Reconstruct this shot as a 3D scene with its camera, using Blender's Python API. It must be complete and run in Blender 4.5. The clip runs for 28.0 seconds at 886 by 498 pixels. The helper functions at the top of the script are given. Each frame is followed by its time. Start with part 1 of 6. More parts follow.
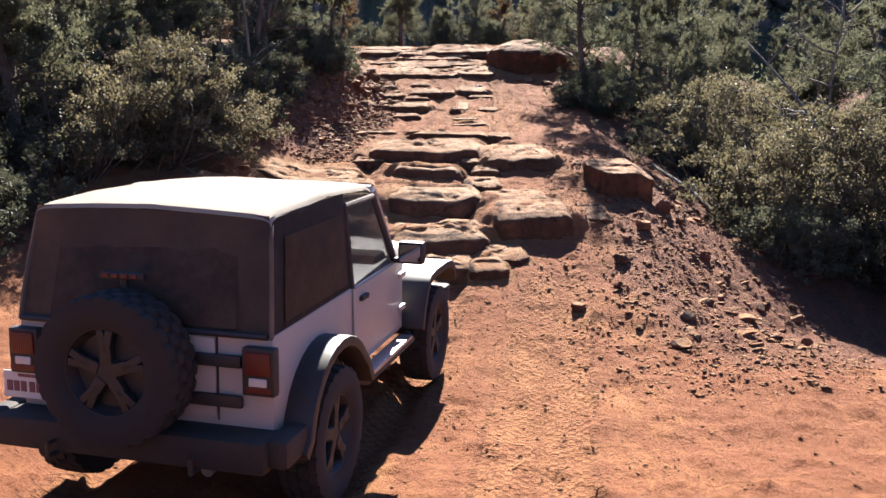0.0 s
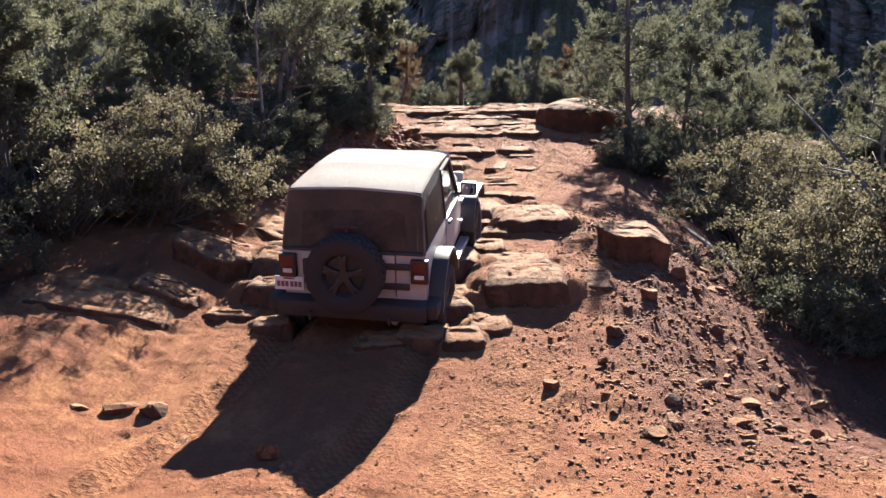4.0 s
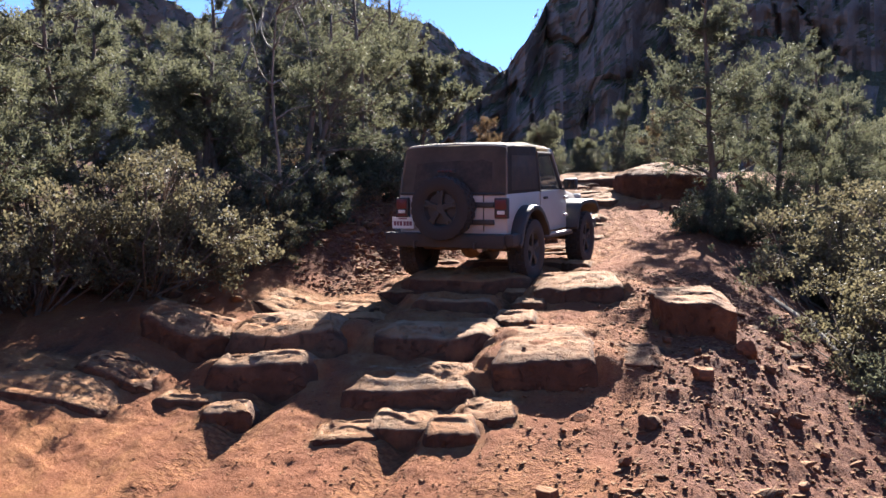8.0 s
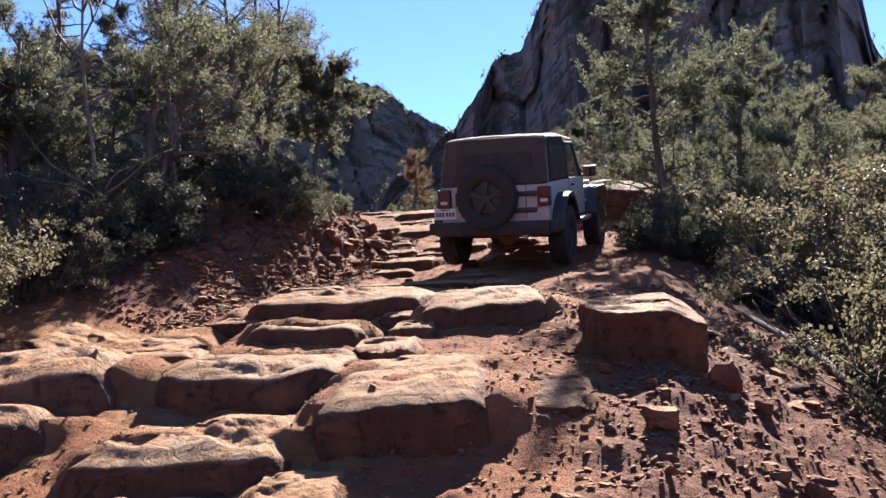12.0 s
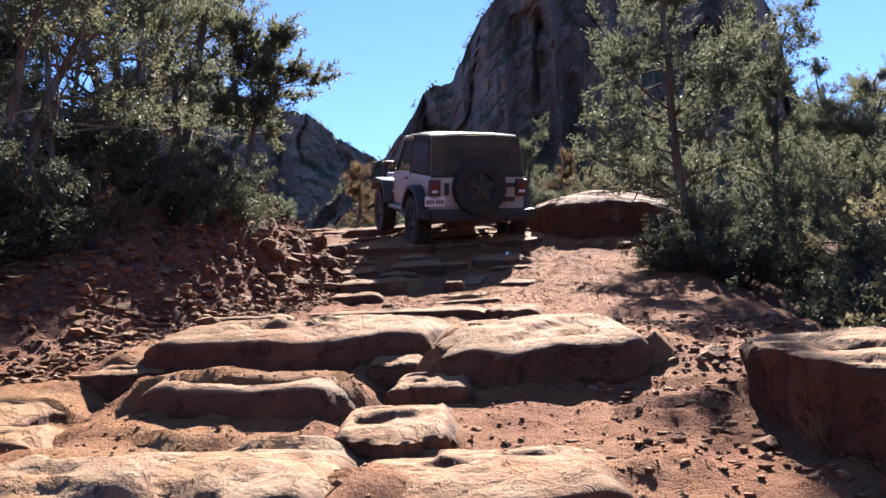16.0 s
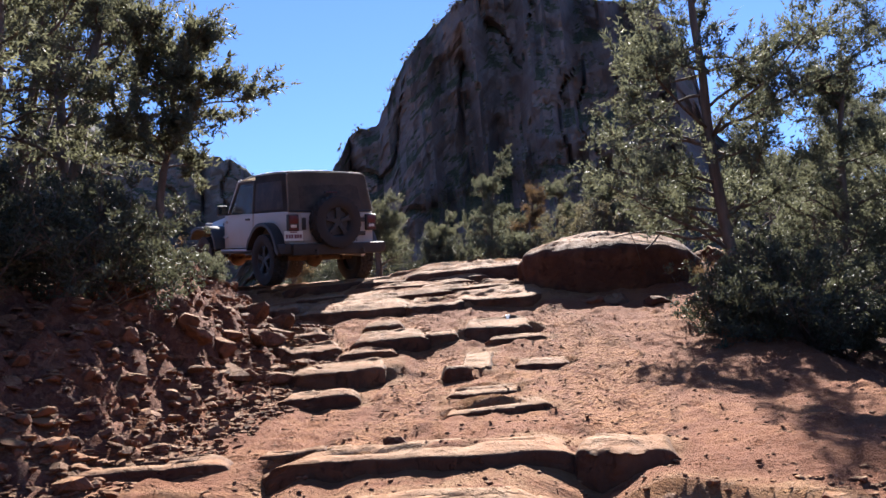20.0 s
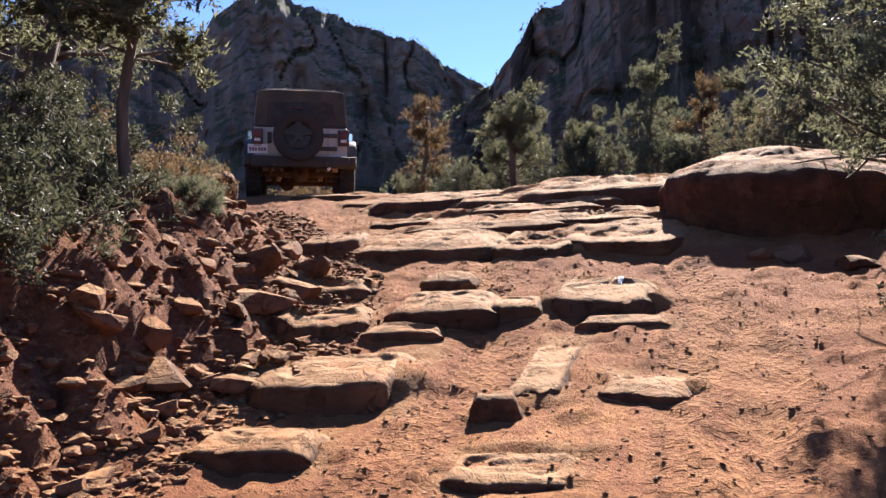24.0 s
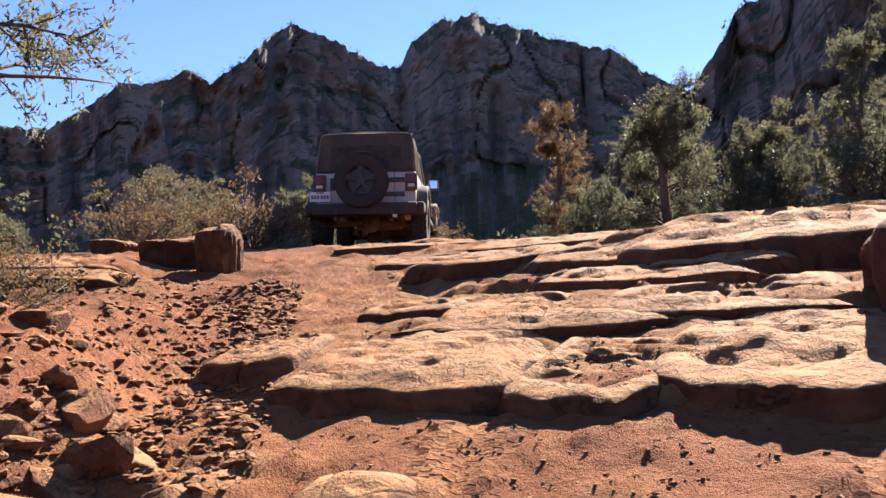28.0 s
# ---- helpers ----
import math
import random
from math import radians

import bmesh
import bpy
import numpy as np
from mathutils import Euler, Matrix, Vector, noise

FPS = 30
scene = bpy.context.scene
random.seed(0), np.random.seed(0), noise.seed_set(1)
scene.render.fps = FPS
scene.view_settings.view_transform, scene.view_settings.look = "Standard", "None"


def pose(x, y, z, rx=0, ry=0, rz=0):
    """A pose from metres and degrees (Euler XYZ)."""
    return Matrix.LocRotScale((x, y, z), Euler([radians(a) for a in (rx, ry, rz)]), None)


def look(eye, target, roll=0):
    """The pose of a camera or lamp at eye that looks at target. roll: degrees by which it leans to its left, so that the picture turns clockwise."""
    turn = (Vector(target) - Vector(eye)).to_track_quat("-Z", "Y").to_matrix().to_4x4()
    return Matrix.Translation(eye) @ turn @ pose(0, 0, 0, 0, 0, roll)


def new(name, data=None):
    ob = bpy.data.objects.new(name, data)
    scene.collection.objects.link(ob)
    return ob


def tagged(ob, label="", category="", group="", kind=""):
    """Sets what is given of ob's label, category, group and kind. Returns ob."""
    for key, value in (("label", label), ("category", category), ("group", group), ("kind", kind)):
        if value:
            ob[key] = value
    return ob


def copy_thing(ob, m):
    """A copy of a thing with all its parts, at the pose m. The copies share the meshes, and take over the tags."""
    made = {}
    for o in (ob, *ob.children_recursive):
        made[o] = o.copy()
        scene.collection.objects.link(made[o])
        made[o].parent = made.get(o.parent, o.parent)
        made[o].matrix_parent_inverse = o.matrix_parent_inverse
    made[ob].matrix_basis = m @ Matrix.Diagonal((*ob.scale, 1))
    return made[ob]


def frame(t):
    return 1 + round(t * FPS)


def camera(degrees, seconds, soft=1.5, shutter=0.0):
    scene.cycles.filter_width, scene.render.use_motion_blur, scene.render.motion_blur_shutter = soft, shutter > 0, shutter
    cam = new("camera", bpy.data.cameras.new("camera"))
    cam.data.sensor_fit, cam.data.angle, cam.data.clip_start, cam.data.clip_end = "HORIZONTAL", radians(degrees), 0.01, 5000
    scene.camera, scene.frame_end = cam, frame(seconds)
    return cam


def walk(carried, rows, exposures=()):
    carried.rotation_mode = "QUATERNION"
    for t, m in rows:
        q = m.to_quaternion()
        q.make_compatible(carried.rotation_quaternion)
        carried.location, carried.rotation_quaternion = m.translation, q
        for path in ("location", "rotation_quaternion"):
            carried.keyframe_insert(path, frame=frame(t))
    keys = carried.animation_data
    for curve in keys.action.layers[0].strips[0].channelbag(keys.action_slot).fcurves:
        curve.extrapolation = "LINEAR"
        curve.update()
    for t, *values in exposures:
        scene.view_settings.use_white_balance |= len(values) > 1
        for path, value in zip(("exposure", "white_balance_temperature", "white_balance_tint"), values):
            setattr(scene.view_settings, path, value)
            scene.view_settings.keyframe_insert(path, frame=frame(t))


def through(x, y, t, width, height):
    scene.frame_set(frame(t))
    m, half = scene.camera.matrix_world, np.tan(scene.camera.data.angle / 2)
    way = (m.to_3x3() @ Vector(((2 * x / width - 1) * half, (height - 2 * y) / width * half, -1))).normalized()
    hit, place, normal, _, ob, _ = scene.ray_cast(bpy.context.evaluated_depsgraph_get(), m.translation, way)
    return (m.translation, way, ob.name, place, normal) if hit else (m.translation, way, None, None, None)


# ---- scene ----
cam = camera(53.2, 28.0)
METRES, EYE, TILT, LEAN, TURN = 21.0, 2.3, -8.5, 0.0, 0.0
ROWS = [
    (0.0, 0.0, 0.0, 0.0, 0.0, 0.0, -0.0),
    (0.5, 0.0103, 0.0054, 0.0014, -0.04, 0.79, 0.94),
    (1.0, 0.0158, 0.0124, 0.0017, -0.13, 1.66, 1.55),
    (1.5, 0.0195, 0.0191, 0.0023, -1.26, 3.51, 2.09),
    (2.0, 0.0226, 0.0212, 0.0023, -0.91, 3.76, 1.2),
    (2.5, 0.033, 0.024, 0.0028, 2.32, 3.19, -0.31),
    (3.0, 0.0417, 0.0265, 0.004, 2.42, 1.38, 0.23),
    (3.5, 0.0517, 0.0345, 0.0025, 2.15, 1.58, -0.03),
    (4.0, 0.0606, 0.0406, 0.004, 6.07, 3.86, -1.2),
    (4.5, 0.0712, 0.0482, 0.006, 10.6, 5.02, -2.29),
    (6.5, 0.0965, 0.093, 0.0073, 13.27, 6.97, -3.26),
    (7.0, 0.0997, 0.1048, 0.0073, 14.11, 7.46, -3.35),
    (7.5, 0.103, 0.1215, 0.0057, 15.93, 8.39, -3.56),
    (8.0, 0.1038, 0.1384, 0.002, 13.64, 9.52, -1.31),
    (8.5, 0.1057, 0.1601, -0.0012, 10.51, 10.74, 0.22),
    (9.0, 0.1078, 0.1793, -0.0019, 8.9, 11.24, 0.87),
    (9.5, 0.1114, 0.1985, -0.0018, 10.09, 11.58, 0.06),
    (10.0, 0.1146, 0.2188, -0.0022, 12.2, 11.02, 0.41),
    (10.5, 0.1156, 0.2395, -0.0003, 9.57, 10.16, 1.35),
    (11.0, 0.1176, 0.2587, 0.0015, 9.06, 9.69, 0.73),
    (11.5, 0.113, 0.2784, 0.003, 9.33, 10.55, 1.07),
    (12.0, 0.111, 0.2946, 0.0044, 11.15, 13.47, 0.96),
    (12.5, 0.1074, 0.314, 0.0064, 13.56, 14.41, 0.24),
    (13.0, 0.1001, 0.3364, 0.0089, 12.25, 14.78, 0.56),
    (13.5, 0.0951, 0.3586, 0.0118, 12.86, 14.66, 1.83),
    (15.5, 0.0649, 0.4226, 0.029, 10.66, 15.65, 2.18),
    (16.0, 0.0568, 0.4356, 0.033, 6.46, 15.38, 1.55),
    (16.5, 0.0501, 0.4511, 0.0385, 6.13, 14.77, 1.55),
    (17.0, 0.0429, 0.4668, 0.0432, 3.93, 14.11, 1.28),
    (17.5, 0.0402, 0.4836, 0.049, 4.41, 14.92, 1.28),
    (18.0, 0.036, 0.4998, 0.058, 7.8, 14.63, 1.72),
    (18.5, 0.0286, 0.5161, 0.0649, 6.34, 13.31, 2.9),
    (19.0, 0.0244, 0.5284, 0.0708, 5.23, 14.51, 2.38),
    (19.5, 0.0223, 0.5458, 0.0784, 5.48, 17.41, 2.93),
    (20.0, 0.0172, 0.5656, 0.0825, 2.46, 17.91, 4.41),
    (20.5, 0.0155, 0.5846, 0.0874, -0.28, 18.9, 4.21),
    (21.0, 0.0145, 0.6018, 0.0978, 6.89, 20.07, 3.19),
    (21.5, 0.0161, 0.6223, 0.1056, 7.84, 19.4, 0.23),
    (22.0, 0.0199, 0.634, 0.1151, 2.91, 15.3, 1.42),
    (22.5, 0.027, 0.6446, 0.1181, 5.99, 12.38, 0.22),
    (24.5, 0.0511, 0.7158, 0.1479, 15.53, 9.43, -0.13),
    (25.0, 0.0497, 0.7355, 0.1568, 18.67, 6.29, -0.06),
    (25.5, 0.0503, 0.759, 0.1633, 20.64, 8.86, -0.62),
    (26.0, 0.0524, 0.781, 0.1706, 20.87, 11.54, -0.03),
    (26.5, 0.0552, 0.8078, 0.1776, 20.61, 12.2, -0.46),
    (27.0, 0.0597, 0.8362, 0.1857, 22.92, 11.94, -2.05),
    (27.5, 0.0599, 0.8625, 0.1939, 25.5, 11.62, -1.56),
    (28.0, 0.0591, 0.8884, 0.2016, 26.45, 11.52, -1.06),
]
walk(cam, [(t, pose(0, 0, EYE, TILT, LEAN, TURN) @ pose(METRES * x, METRES * y, METRES * z, 90 + pitch, roll, yaw)) for t, x, y, z, yaw, pitch, roll in ROWS], exposures=[(0.0, 2.68, 6450, 12), (6.5, 2.78, 6350, 12), (12.0, 2.7, 6300, 13), (18.0, 2.62, 6300, 13), (21.0, 2.32, 6250, 14), (22.5, 2.3, 6400, 14), (25.0, 2.64, 6800, 14), (28.0, 2.63, 6950, 16)])

# ---- light ----
SUN_AZIMUTH, SUN_ELEVATION = 5.0, 37.5  # degrees, azimuth from +y towards +x
world = bpy.data.worlds.new("sky")
scene.world = world
world.use_nodes = True
wn = world.node_tree
sky = wn.nodes.new("ShaderNodeTexSky")
sky.sky_type = "NISHITA"
sky.sun_disc = False
sky.sun_elevation = radians(SUN_ELEVATION)
sky.sun_rotation = radians(SUN_AZIMUTH)
sky.altitude = 2600
sky.air_density, sky.dust_density, sky.ozone_density = 1.0, 0.0, 3.4
tint = wn.nodes.new("ShaderNodeMix")
tint.data_type, tint.blend_type = "RGBA", "MULTIPLY"
tint.inputs[0].default_value = 1.0
tint.inputs[7].default_value = (0.68, 0.79, 1.0, 1)
wn.links.new(sky.outputs[0], tint.inputs[6])
wn.links.new(tint.outputs[2], wn.nodes["Background"].inputs[0])
wn.nodes["Background"].inputs[1].default_value = 0.047
sun = new("sun", bpy.data.lights.new("sun", "SUN"))
sun.data.energy, sun.data.angle, sun.data.color = 4.0, radians(0.55), (1.0, 0.94, 0.85)
sa, se = radians(SUN_AZIMUTH), radians(SUN_ELEVATION)
sun.matrix_world = look((60 * math.sin(sa) * math.cos(se), 60 * math.cos(sa) * math.cos(se), 60 * math.sin(se)), (0, 0, 0))


# ---- materials ----
class Nodes:
    """Small wrapper to write node trees in few words."""

    def __init__(self, name):
        self.mat = bpy.data.materials.new(name)
        self.mat.use_nodes = True
        self.tree = self.mat.node_tree
        self.bsdf = self.tree.nodes["Principled BSDF"]
        self.out = self.tree.nodes["Material Output"]
        self.coords = self.tree.nodes.new("ShaderNodeTexCoord").outputs["Object"]
        self.world = self.tree.nodes.new("ShaderNodeNewGeometry").outputs["Position"]

    def add(self, kind, **values):
        node = self.tree.nodes.new(kind)
        for key, value in values.items():
            node.inputs[key.replace("_", " ")].default_value = value
        return node

    def join(self, a, b):
        self.tree.links.new(a, b)

    def noise(self, scale, detail=4, rough=0.55, at=None, stretch=None, distort=0.0):
        node = self.add("ShaderNodeTexNoise", Scale=scale, Detail=detail, Roughness=rough, Distortion=distort)
        at = at or self.coords
        if stretch:
            m = self.add("ShaderNodeMapping")
            m.inputs["Scale"].default_value = stretch
            self.join(at, m.inputs["Vector"])
            at = m.outputs[0]
        self.join(at, node.inputs["Vector"])
        return node.outputs["Fac"]

    def cells(self, scale, at=None, feature="F1"):
        node = self.add("ShaderNodeTexVoronoi", Scale=scale)
        node.feature = feature
        self.join(at or self.coords, node.inputs["Vector"])
        return node

    def ramp(self, value, *stops):
        node = self.add("ShaderNodeValToRGB")
        marks = node.color_ramp.elements
        while len(marks) < len(stops):
            marks.new(0.5)
        for mark, (place, colour) in zip(marks, stops):
            mark.position = place
            mark.color = (*colour, 1) if len(colour) == 3 else colour
        self.join(value, node.inputs[0])
        return node.outputs[0]

    def grey(self, value, *stops):
        return self.ramp(value, *[(p, (g, g, g)) for p, g in stops])

    def mix(self, factor, a, b, mode="MIX"):
        node = self.tree.nodes.new("ShaderNodeMix")
        node.data_type, node.blend_type = "RGBA", mode
        for slot, value in ((0, factor), (6, a), (7, b)):
            if isinstance(value, (int, float)):
                node.inputs[slot].default_value = value
            elif isinstance(value, tuple):
                node.inputs[slot].default_value = (*value, 1)
            else:
                self.join(value, node.inputs[slot])
        return node.outputs[2]

    def math(self, op, a, b=0.0):
        node = self.tree.nodes.new("ShaderNodeMath")
        node.operation = op
        for slot, value in ((0, a), (1, b)):
            if isinstance(value, (int, float)):
                node.inputs[slot].default_value = value
            else:
                self.join(value, node.inputs[slot])
        return node.outputs[0]

    def layer(self, name):
        node = self.tree.nodes.new("ShaderNodeAttribute")
        node.attribute_name = name
        return node.outputs["Fac"]

    def bump(self, height, distance, strength=1.0, under=None):
        node = self.add("ShaderNodeBump", Strength=strength, Distance=distance)
        self.join(height, node.inputs["Height"])
        if under:
            self.join(under, node.inputs["Normal"])
        return node.outputs[0]

    def done(self, colour=None, rough=None, normal=None, **values):
        for slot, value in (("Base Color", colour), ("Roughness", rough), ("Normal", normal)):
            if value is None:
                continue
            if isinstance(value, (int, float)):
                self.bsdf.inputs[slot].default_value = value
            elif isinstance(value, tuple):
                self.bsdf.inputs[slot].default_value = (*value, 1)
            else:
                self.join(value, self.bsdf.inputs[slot])
        for key, value in values.items():
            self.bsdf.inputs[key.replace("_", " ")].default_value = value
        return self.mat


def soil_material():
    n = Nodes("red_trail_soil")
    broad, mid, fine = n.noise(0.55, 5, 0.6), n.noise(4.0, 6, 0.65), n.noise(38, 4, 0.7)
    sand = n.ramp(fine, (0.3, (0.36, 0.158, 0.063)), (0.7, (0.455, 0.228, 0.100)))
    dirt = n.ramp(fine, (0.3, (0.205, 0.078, 0.038)), (0.7, (0.30, 0.122, 0.058)))
    worn = n.math("ADD", n.math("MULTIPLY", broad, 0.9), n.math("MULTIPLY", mid, 0.45))
    base = n.mix(n.grey(worn, (0.46, 0), (0.72, 1)), sand, dirt)
    scree = n.ramp(n.cells(34).outputs["Color"], (0.0, (0.085, 0.036, 0.026)), (0.5, (0.165, 0.070, 0.046)), (1.0, (0.26, 0.135, 0.088)))
    base = n.mix(n.math("MULTIPLY", n.layer("scree"), n.grey(mid, (0.3, 0.6), (0.55, 1.0))), base, scree)
    litter = n.ramp(n.noise(26, 5, 0.7), (0.35, (0.045, 0.026, 0.019)), (0.7, (0.13, 0.072, 0.046)))
    base = n.mix(n.layer("litter"), base, litter)
    base = n.mix(n.math("MULTIPLY", n.layer("rut"), 0.6), base, n.ramp(fine, (0.3, (0.385, 0.178, 0.080)), (0.7, (0.47, 0.245, 0.125))))
    streaks = n.noise(3.4, 5, 0.65, None, (1.8, 0.45, 1.0), 0.5)
    base = n.mix(n.math("MULTIPLY", n.grey(streaks, (0.44, 0), (0.60, 0.8)), n.grey(n.layer("scree"), (0.2, 1), (0.7, 0.3))), base, n.ramp(fine, (0.3, (0.20, 0.074, 0.038)), (0.7, (0.29, 0.115, 0.058))))
    speck = n.noise(95, 3, 0.8)
    base = n.mix(n.grey(speck, (0.57, 0), (0.68, 0.5)), base, (0.15, 0.055, 0.032))
    pebble = n.cells(46)
    base = n.mix(n.grey(pebble.outputs["Distance"], (0.08, 0.35), (0.2, 0)), base, n.ramp(n.noise(9, 2), (0.4, (0.12, 0.05, 0.032)), (0.65, (0.36, 0.23, 0.15))))
    stone_up = n.ramp(n.noise(7, 6, 0.68, n.world), (0.28, (0.225, 0.098, 0.042)), (0.5, (0.30, 0.152, 0.072)), (0.72, (0.36, 0.208, 0.110)))
    bare = n.math("MULTIPLY", n.layer("bedrock"), n.grey(n.noise(3.2, 5, 0.65), (0.36, 0), (0.5, 1)))
    base = n.mix(bare, base, stone_up)
    # tyre lugs: slanted bars either side of each wheel line
    across = n.layer("across")
    where = n.tree.nodes.new("ShaderNodeSeparateXYZ")
    n.join(n.coords, where.inputs[0])
    stripe = n.grey(n.math("SINE", n.math("MULTIPLY", across, 58.0)), (0.0, 0), (0.02, 1))
    wave = n.math("SINE", n.math("ADD", n.math("ADD", n.math("MULTIPLY", where.outputs[1], 66.0), n.math("MULTIPLY", stripe, 3.14)), n.math("ADD", n.math("MULTIPLY", n.math("ABSOLUTE", across), 20.0), n.math("MULTIPLY", mid, 1.2))))
    lugs = n.grey(n.math("ADD", n.math("MULTIPLY", wave, 0.5), 0.5), (0.4, 0), (0.6, 1))
    printed = n.math("MULTIPLY", n.grey(n.layer("rut"), (0.12, 0), (0.32, 1)), n.grey(n.noise(1.3, 4, 0.7), (0.28, 0.2), (0.44, 1.0)))
    printed = n.math("MULTIPLY", printed, n.grey(n.layer("bedrock"), (0.3, 1), (0.7, 0)))
    lugs = n.math("MULTIPLY", lugs, printed)
    rough = n.math("ADD", n.math("MULTIPLY", fine, 0.5), n.math("MULTIPLY", n.noise(120, 3, 0.7), 0.3))
    b = n.bump(rough, 0.016, 0.9)
    b = n.bump(n.grey(pebble.outputs["Distance"], (0.0, 1), (0.3, 0)), 0.010, 0.5, b)
    b = n.bump(n.noise(15, 5, 0.78), 0.042, 0.9, b)
    b = n.bump(n.noise(5.5, 5, 0.7, None, None, 0.4), 0.05, 0.6, b)
    b = n.bump(lugs, 0.065, 1.0, b)
    # darker grooves and paler lugs: the tread's relief shading painted into the soil
    base = n.mix(n.math("MULTIPLY", printed, 0.35), base, n.mix(lugs, (0.17, 0.062, 0.030), (0.40, 0.185, 0.080)))
    base = n.mix(1.0, base, (0.82, 0.80, 0.78), "MULTIPLY")
    return n.done(base, 0.95, b, Specular_IOR_Level=0.12)


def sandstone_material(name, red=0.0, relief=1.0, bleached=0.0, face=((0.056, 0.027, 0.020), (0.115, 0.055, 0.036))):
    """Layered sandstone: pale where it is scoured from above, rusty on its broken faces, whose colour also holds their
    shade.
    """
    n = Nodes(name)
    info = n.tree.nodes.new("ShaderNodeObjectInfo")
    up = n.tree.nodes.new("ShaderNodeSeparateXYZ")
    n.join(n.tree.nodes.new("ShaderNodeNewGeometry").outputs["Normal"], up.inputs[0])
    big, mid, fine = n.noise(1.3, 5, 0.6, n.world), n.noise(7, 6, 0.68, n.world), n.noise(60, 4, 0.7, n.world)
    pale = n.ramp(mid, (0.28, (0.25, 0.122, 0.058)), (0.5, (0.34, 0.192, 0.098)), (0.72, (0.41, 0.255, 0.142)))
    # side faces: rust tone darkened further with the shade they stand in
    shaded_rust = n.ramp(mid, (0.3, face[0]), (0.7, face[1]))
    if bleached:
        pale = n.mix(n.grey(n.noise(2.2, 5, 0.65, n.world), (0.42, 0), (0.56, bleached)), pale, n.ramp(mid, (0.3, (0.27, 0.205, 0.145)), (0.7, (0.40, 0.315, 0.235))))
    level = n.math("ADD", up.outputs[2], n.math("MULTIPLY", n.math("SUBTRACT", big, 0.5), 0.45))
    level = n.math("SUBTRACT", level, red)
    base = n.mix(n.grey(level, (0.55, 0), (0.85, 1)), shaded_rust, pale)
    base = n.mix(n.grey(n.noise(2.6, 4, 0.6, n.world), (0.5, 0), (0.68, 0.45)), base, (0.30, 0.135, 0.07))
    sandy = n.math("MULTIPLY", n.grey(n.noise(1.7, 5, 0.7, n.world), (0.48, 0), (0.62, 0.75)), n.grey(up.outputs[2], (0.75, 0), (0.95, 1)))
    base = n.mix(sandy, base, n.ramp(fine, (0.3, (0.36, 0.15, 0.06)), (0.7, (0.50, 0.24, 0.105))))
    base = n.mix(n.grey(n.noise(18, 3, 0.7, n.world), (0.64, 0), (0.74, 0.3)), base, (0.10, 0.06, 0.042))
    base = n.mix(0.14, base, n.ramp(info.outputs["Random"], (0, (0.21, 0.095, 0.05)), (1, (0.40, 0.25, 0.14))))
    base = n.mix(1.0, base, (0.73, 0.69, 0.64), "MULTIPLY")
    strata = n.noise(3.5, 3, 0.6, n.world, (0.6, 0.6, 9.0))
    b = n.bump(fine, 0.006, 0.8 * relief)
    b = n.bump(mid, 0.05, 0.9 * relief, b)
    b = n.bump(n.grey(n.noise(8, 5, 0.7, n.world, None, 1.2), (0.34, 0), (0.44, 1)), 0.035, 0.8 * relief, b)
    b = n.bump(strata, 0.018, 0.4 * relief, b)
    b = n.bump(n.grey(n.cells(1.1, n.world, "DISTANCE_TO_EDGE").outputs["Distance"], (0, 0), (0.012, 1)), 0.015, 0.35 * relief, b)
    return n.done(base, n.grey(mid, (0.3, 0.95), (0.75, 0.82)), b, Specular_IOR_Level=0.16)


def cliff_material():
    n = Nodes("weathered_cliff_rock")
    streak = n.noise(0.045, 7, 0.75, None, (1.0, 1.0, 0.75), 1.0)
    bands = n.noise(0.05, 5, 0.65, None, (0.12, 0.12, 2.6), 0.4)
    fine = n.noise(0.30, 7, 0.75)
    # red-brown rock turned grey: distance haze is mixed into these colours
    base = n.ramp(streak, (0.30, (0.098, 0.094, 0.097)), (0.5, (0.128, 0.121, 0.122)), (0.68, (0.165, 0.152, 0.147)))
    base = n.mix(n.grey(bands, (0.44, 0), (0.56, 0.65)), base, (0.100, 0.086, 0.082))
    base = n.mix(n.grey(fine, (0.5, 0), (0.64, 0.4)), base, (0.070, 0.070, 0.072))
    up = n.tree.nodes.new("ShaderNodeSeparateXYZ")
    n.join(n.tree.nodes.new("ShaderNodeNewGeometry").outputs["Normal"], up.inputs[0])
    scrub = n.math("MULTIPLY", n.grey(up.outputs[2], (0.35, 0), (0.55, 1)), n.grey(n.noise(0.22, 5, 0.75), (0.32, 0.3), (0.44, 1)))
    base = n.mix(scrub, base, n.ramp(n.noise(0.9, 4, 0.7), (0.35, (0.032, 0.040, 0.028)), (0.7, (0.075, 0.080, 0.050))))
    b = n.bump(fine, 1.0, 0.5)
    b = n.bump(streak, 3.0, 0.6, b)
    b = n.bump(bands, 1.6, 0.3, b)
    return n.done(base, 0.95, b, Specular_IOR_Level=0.05)


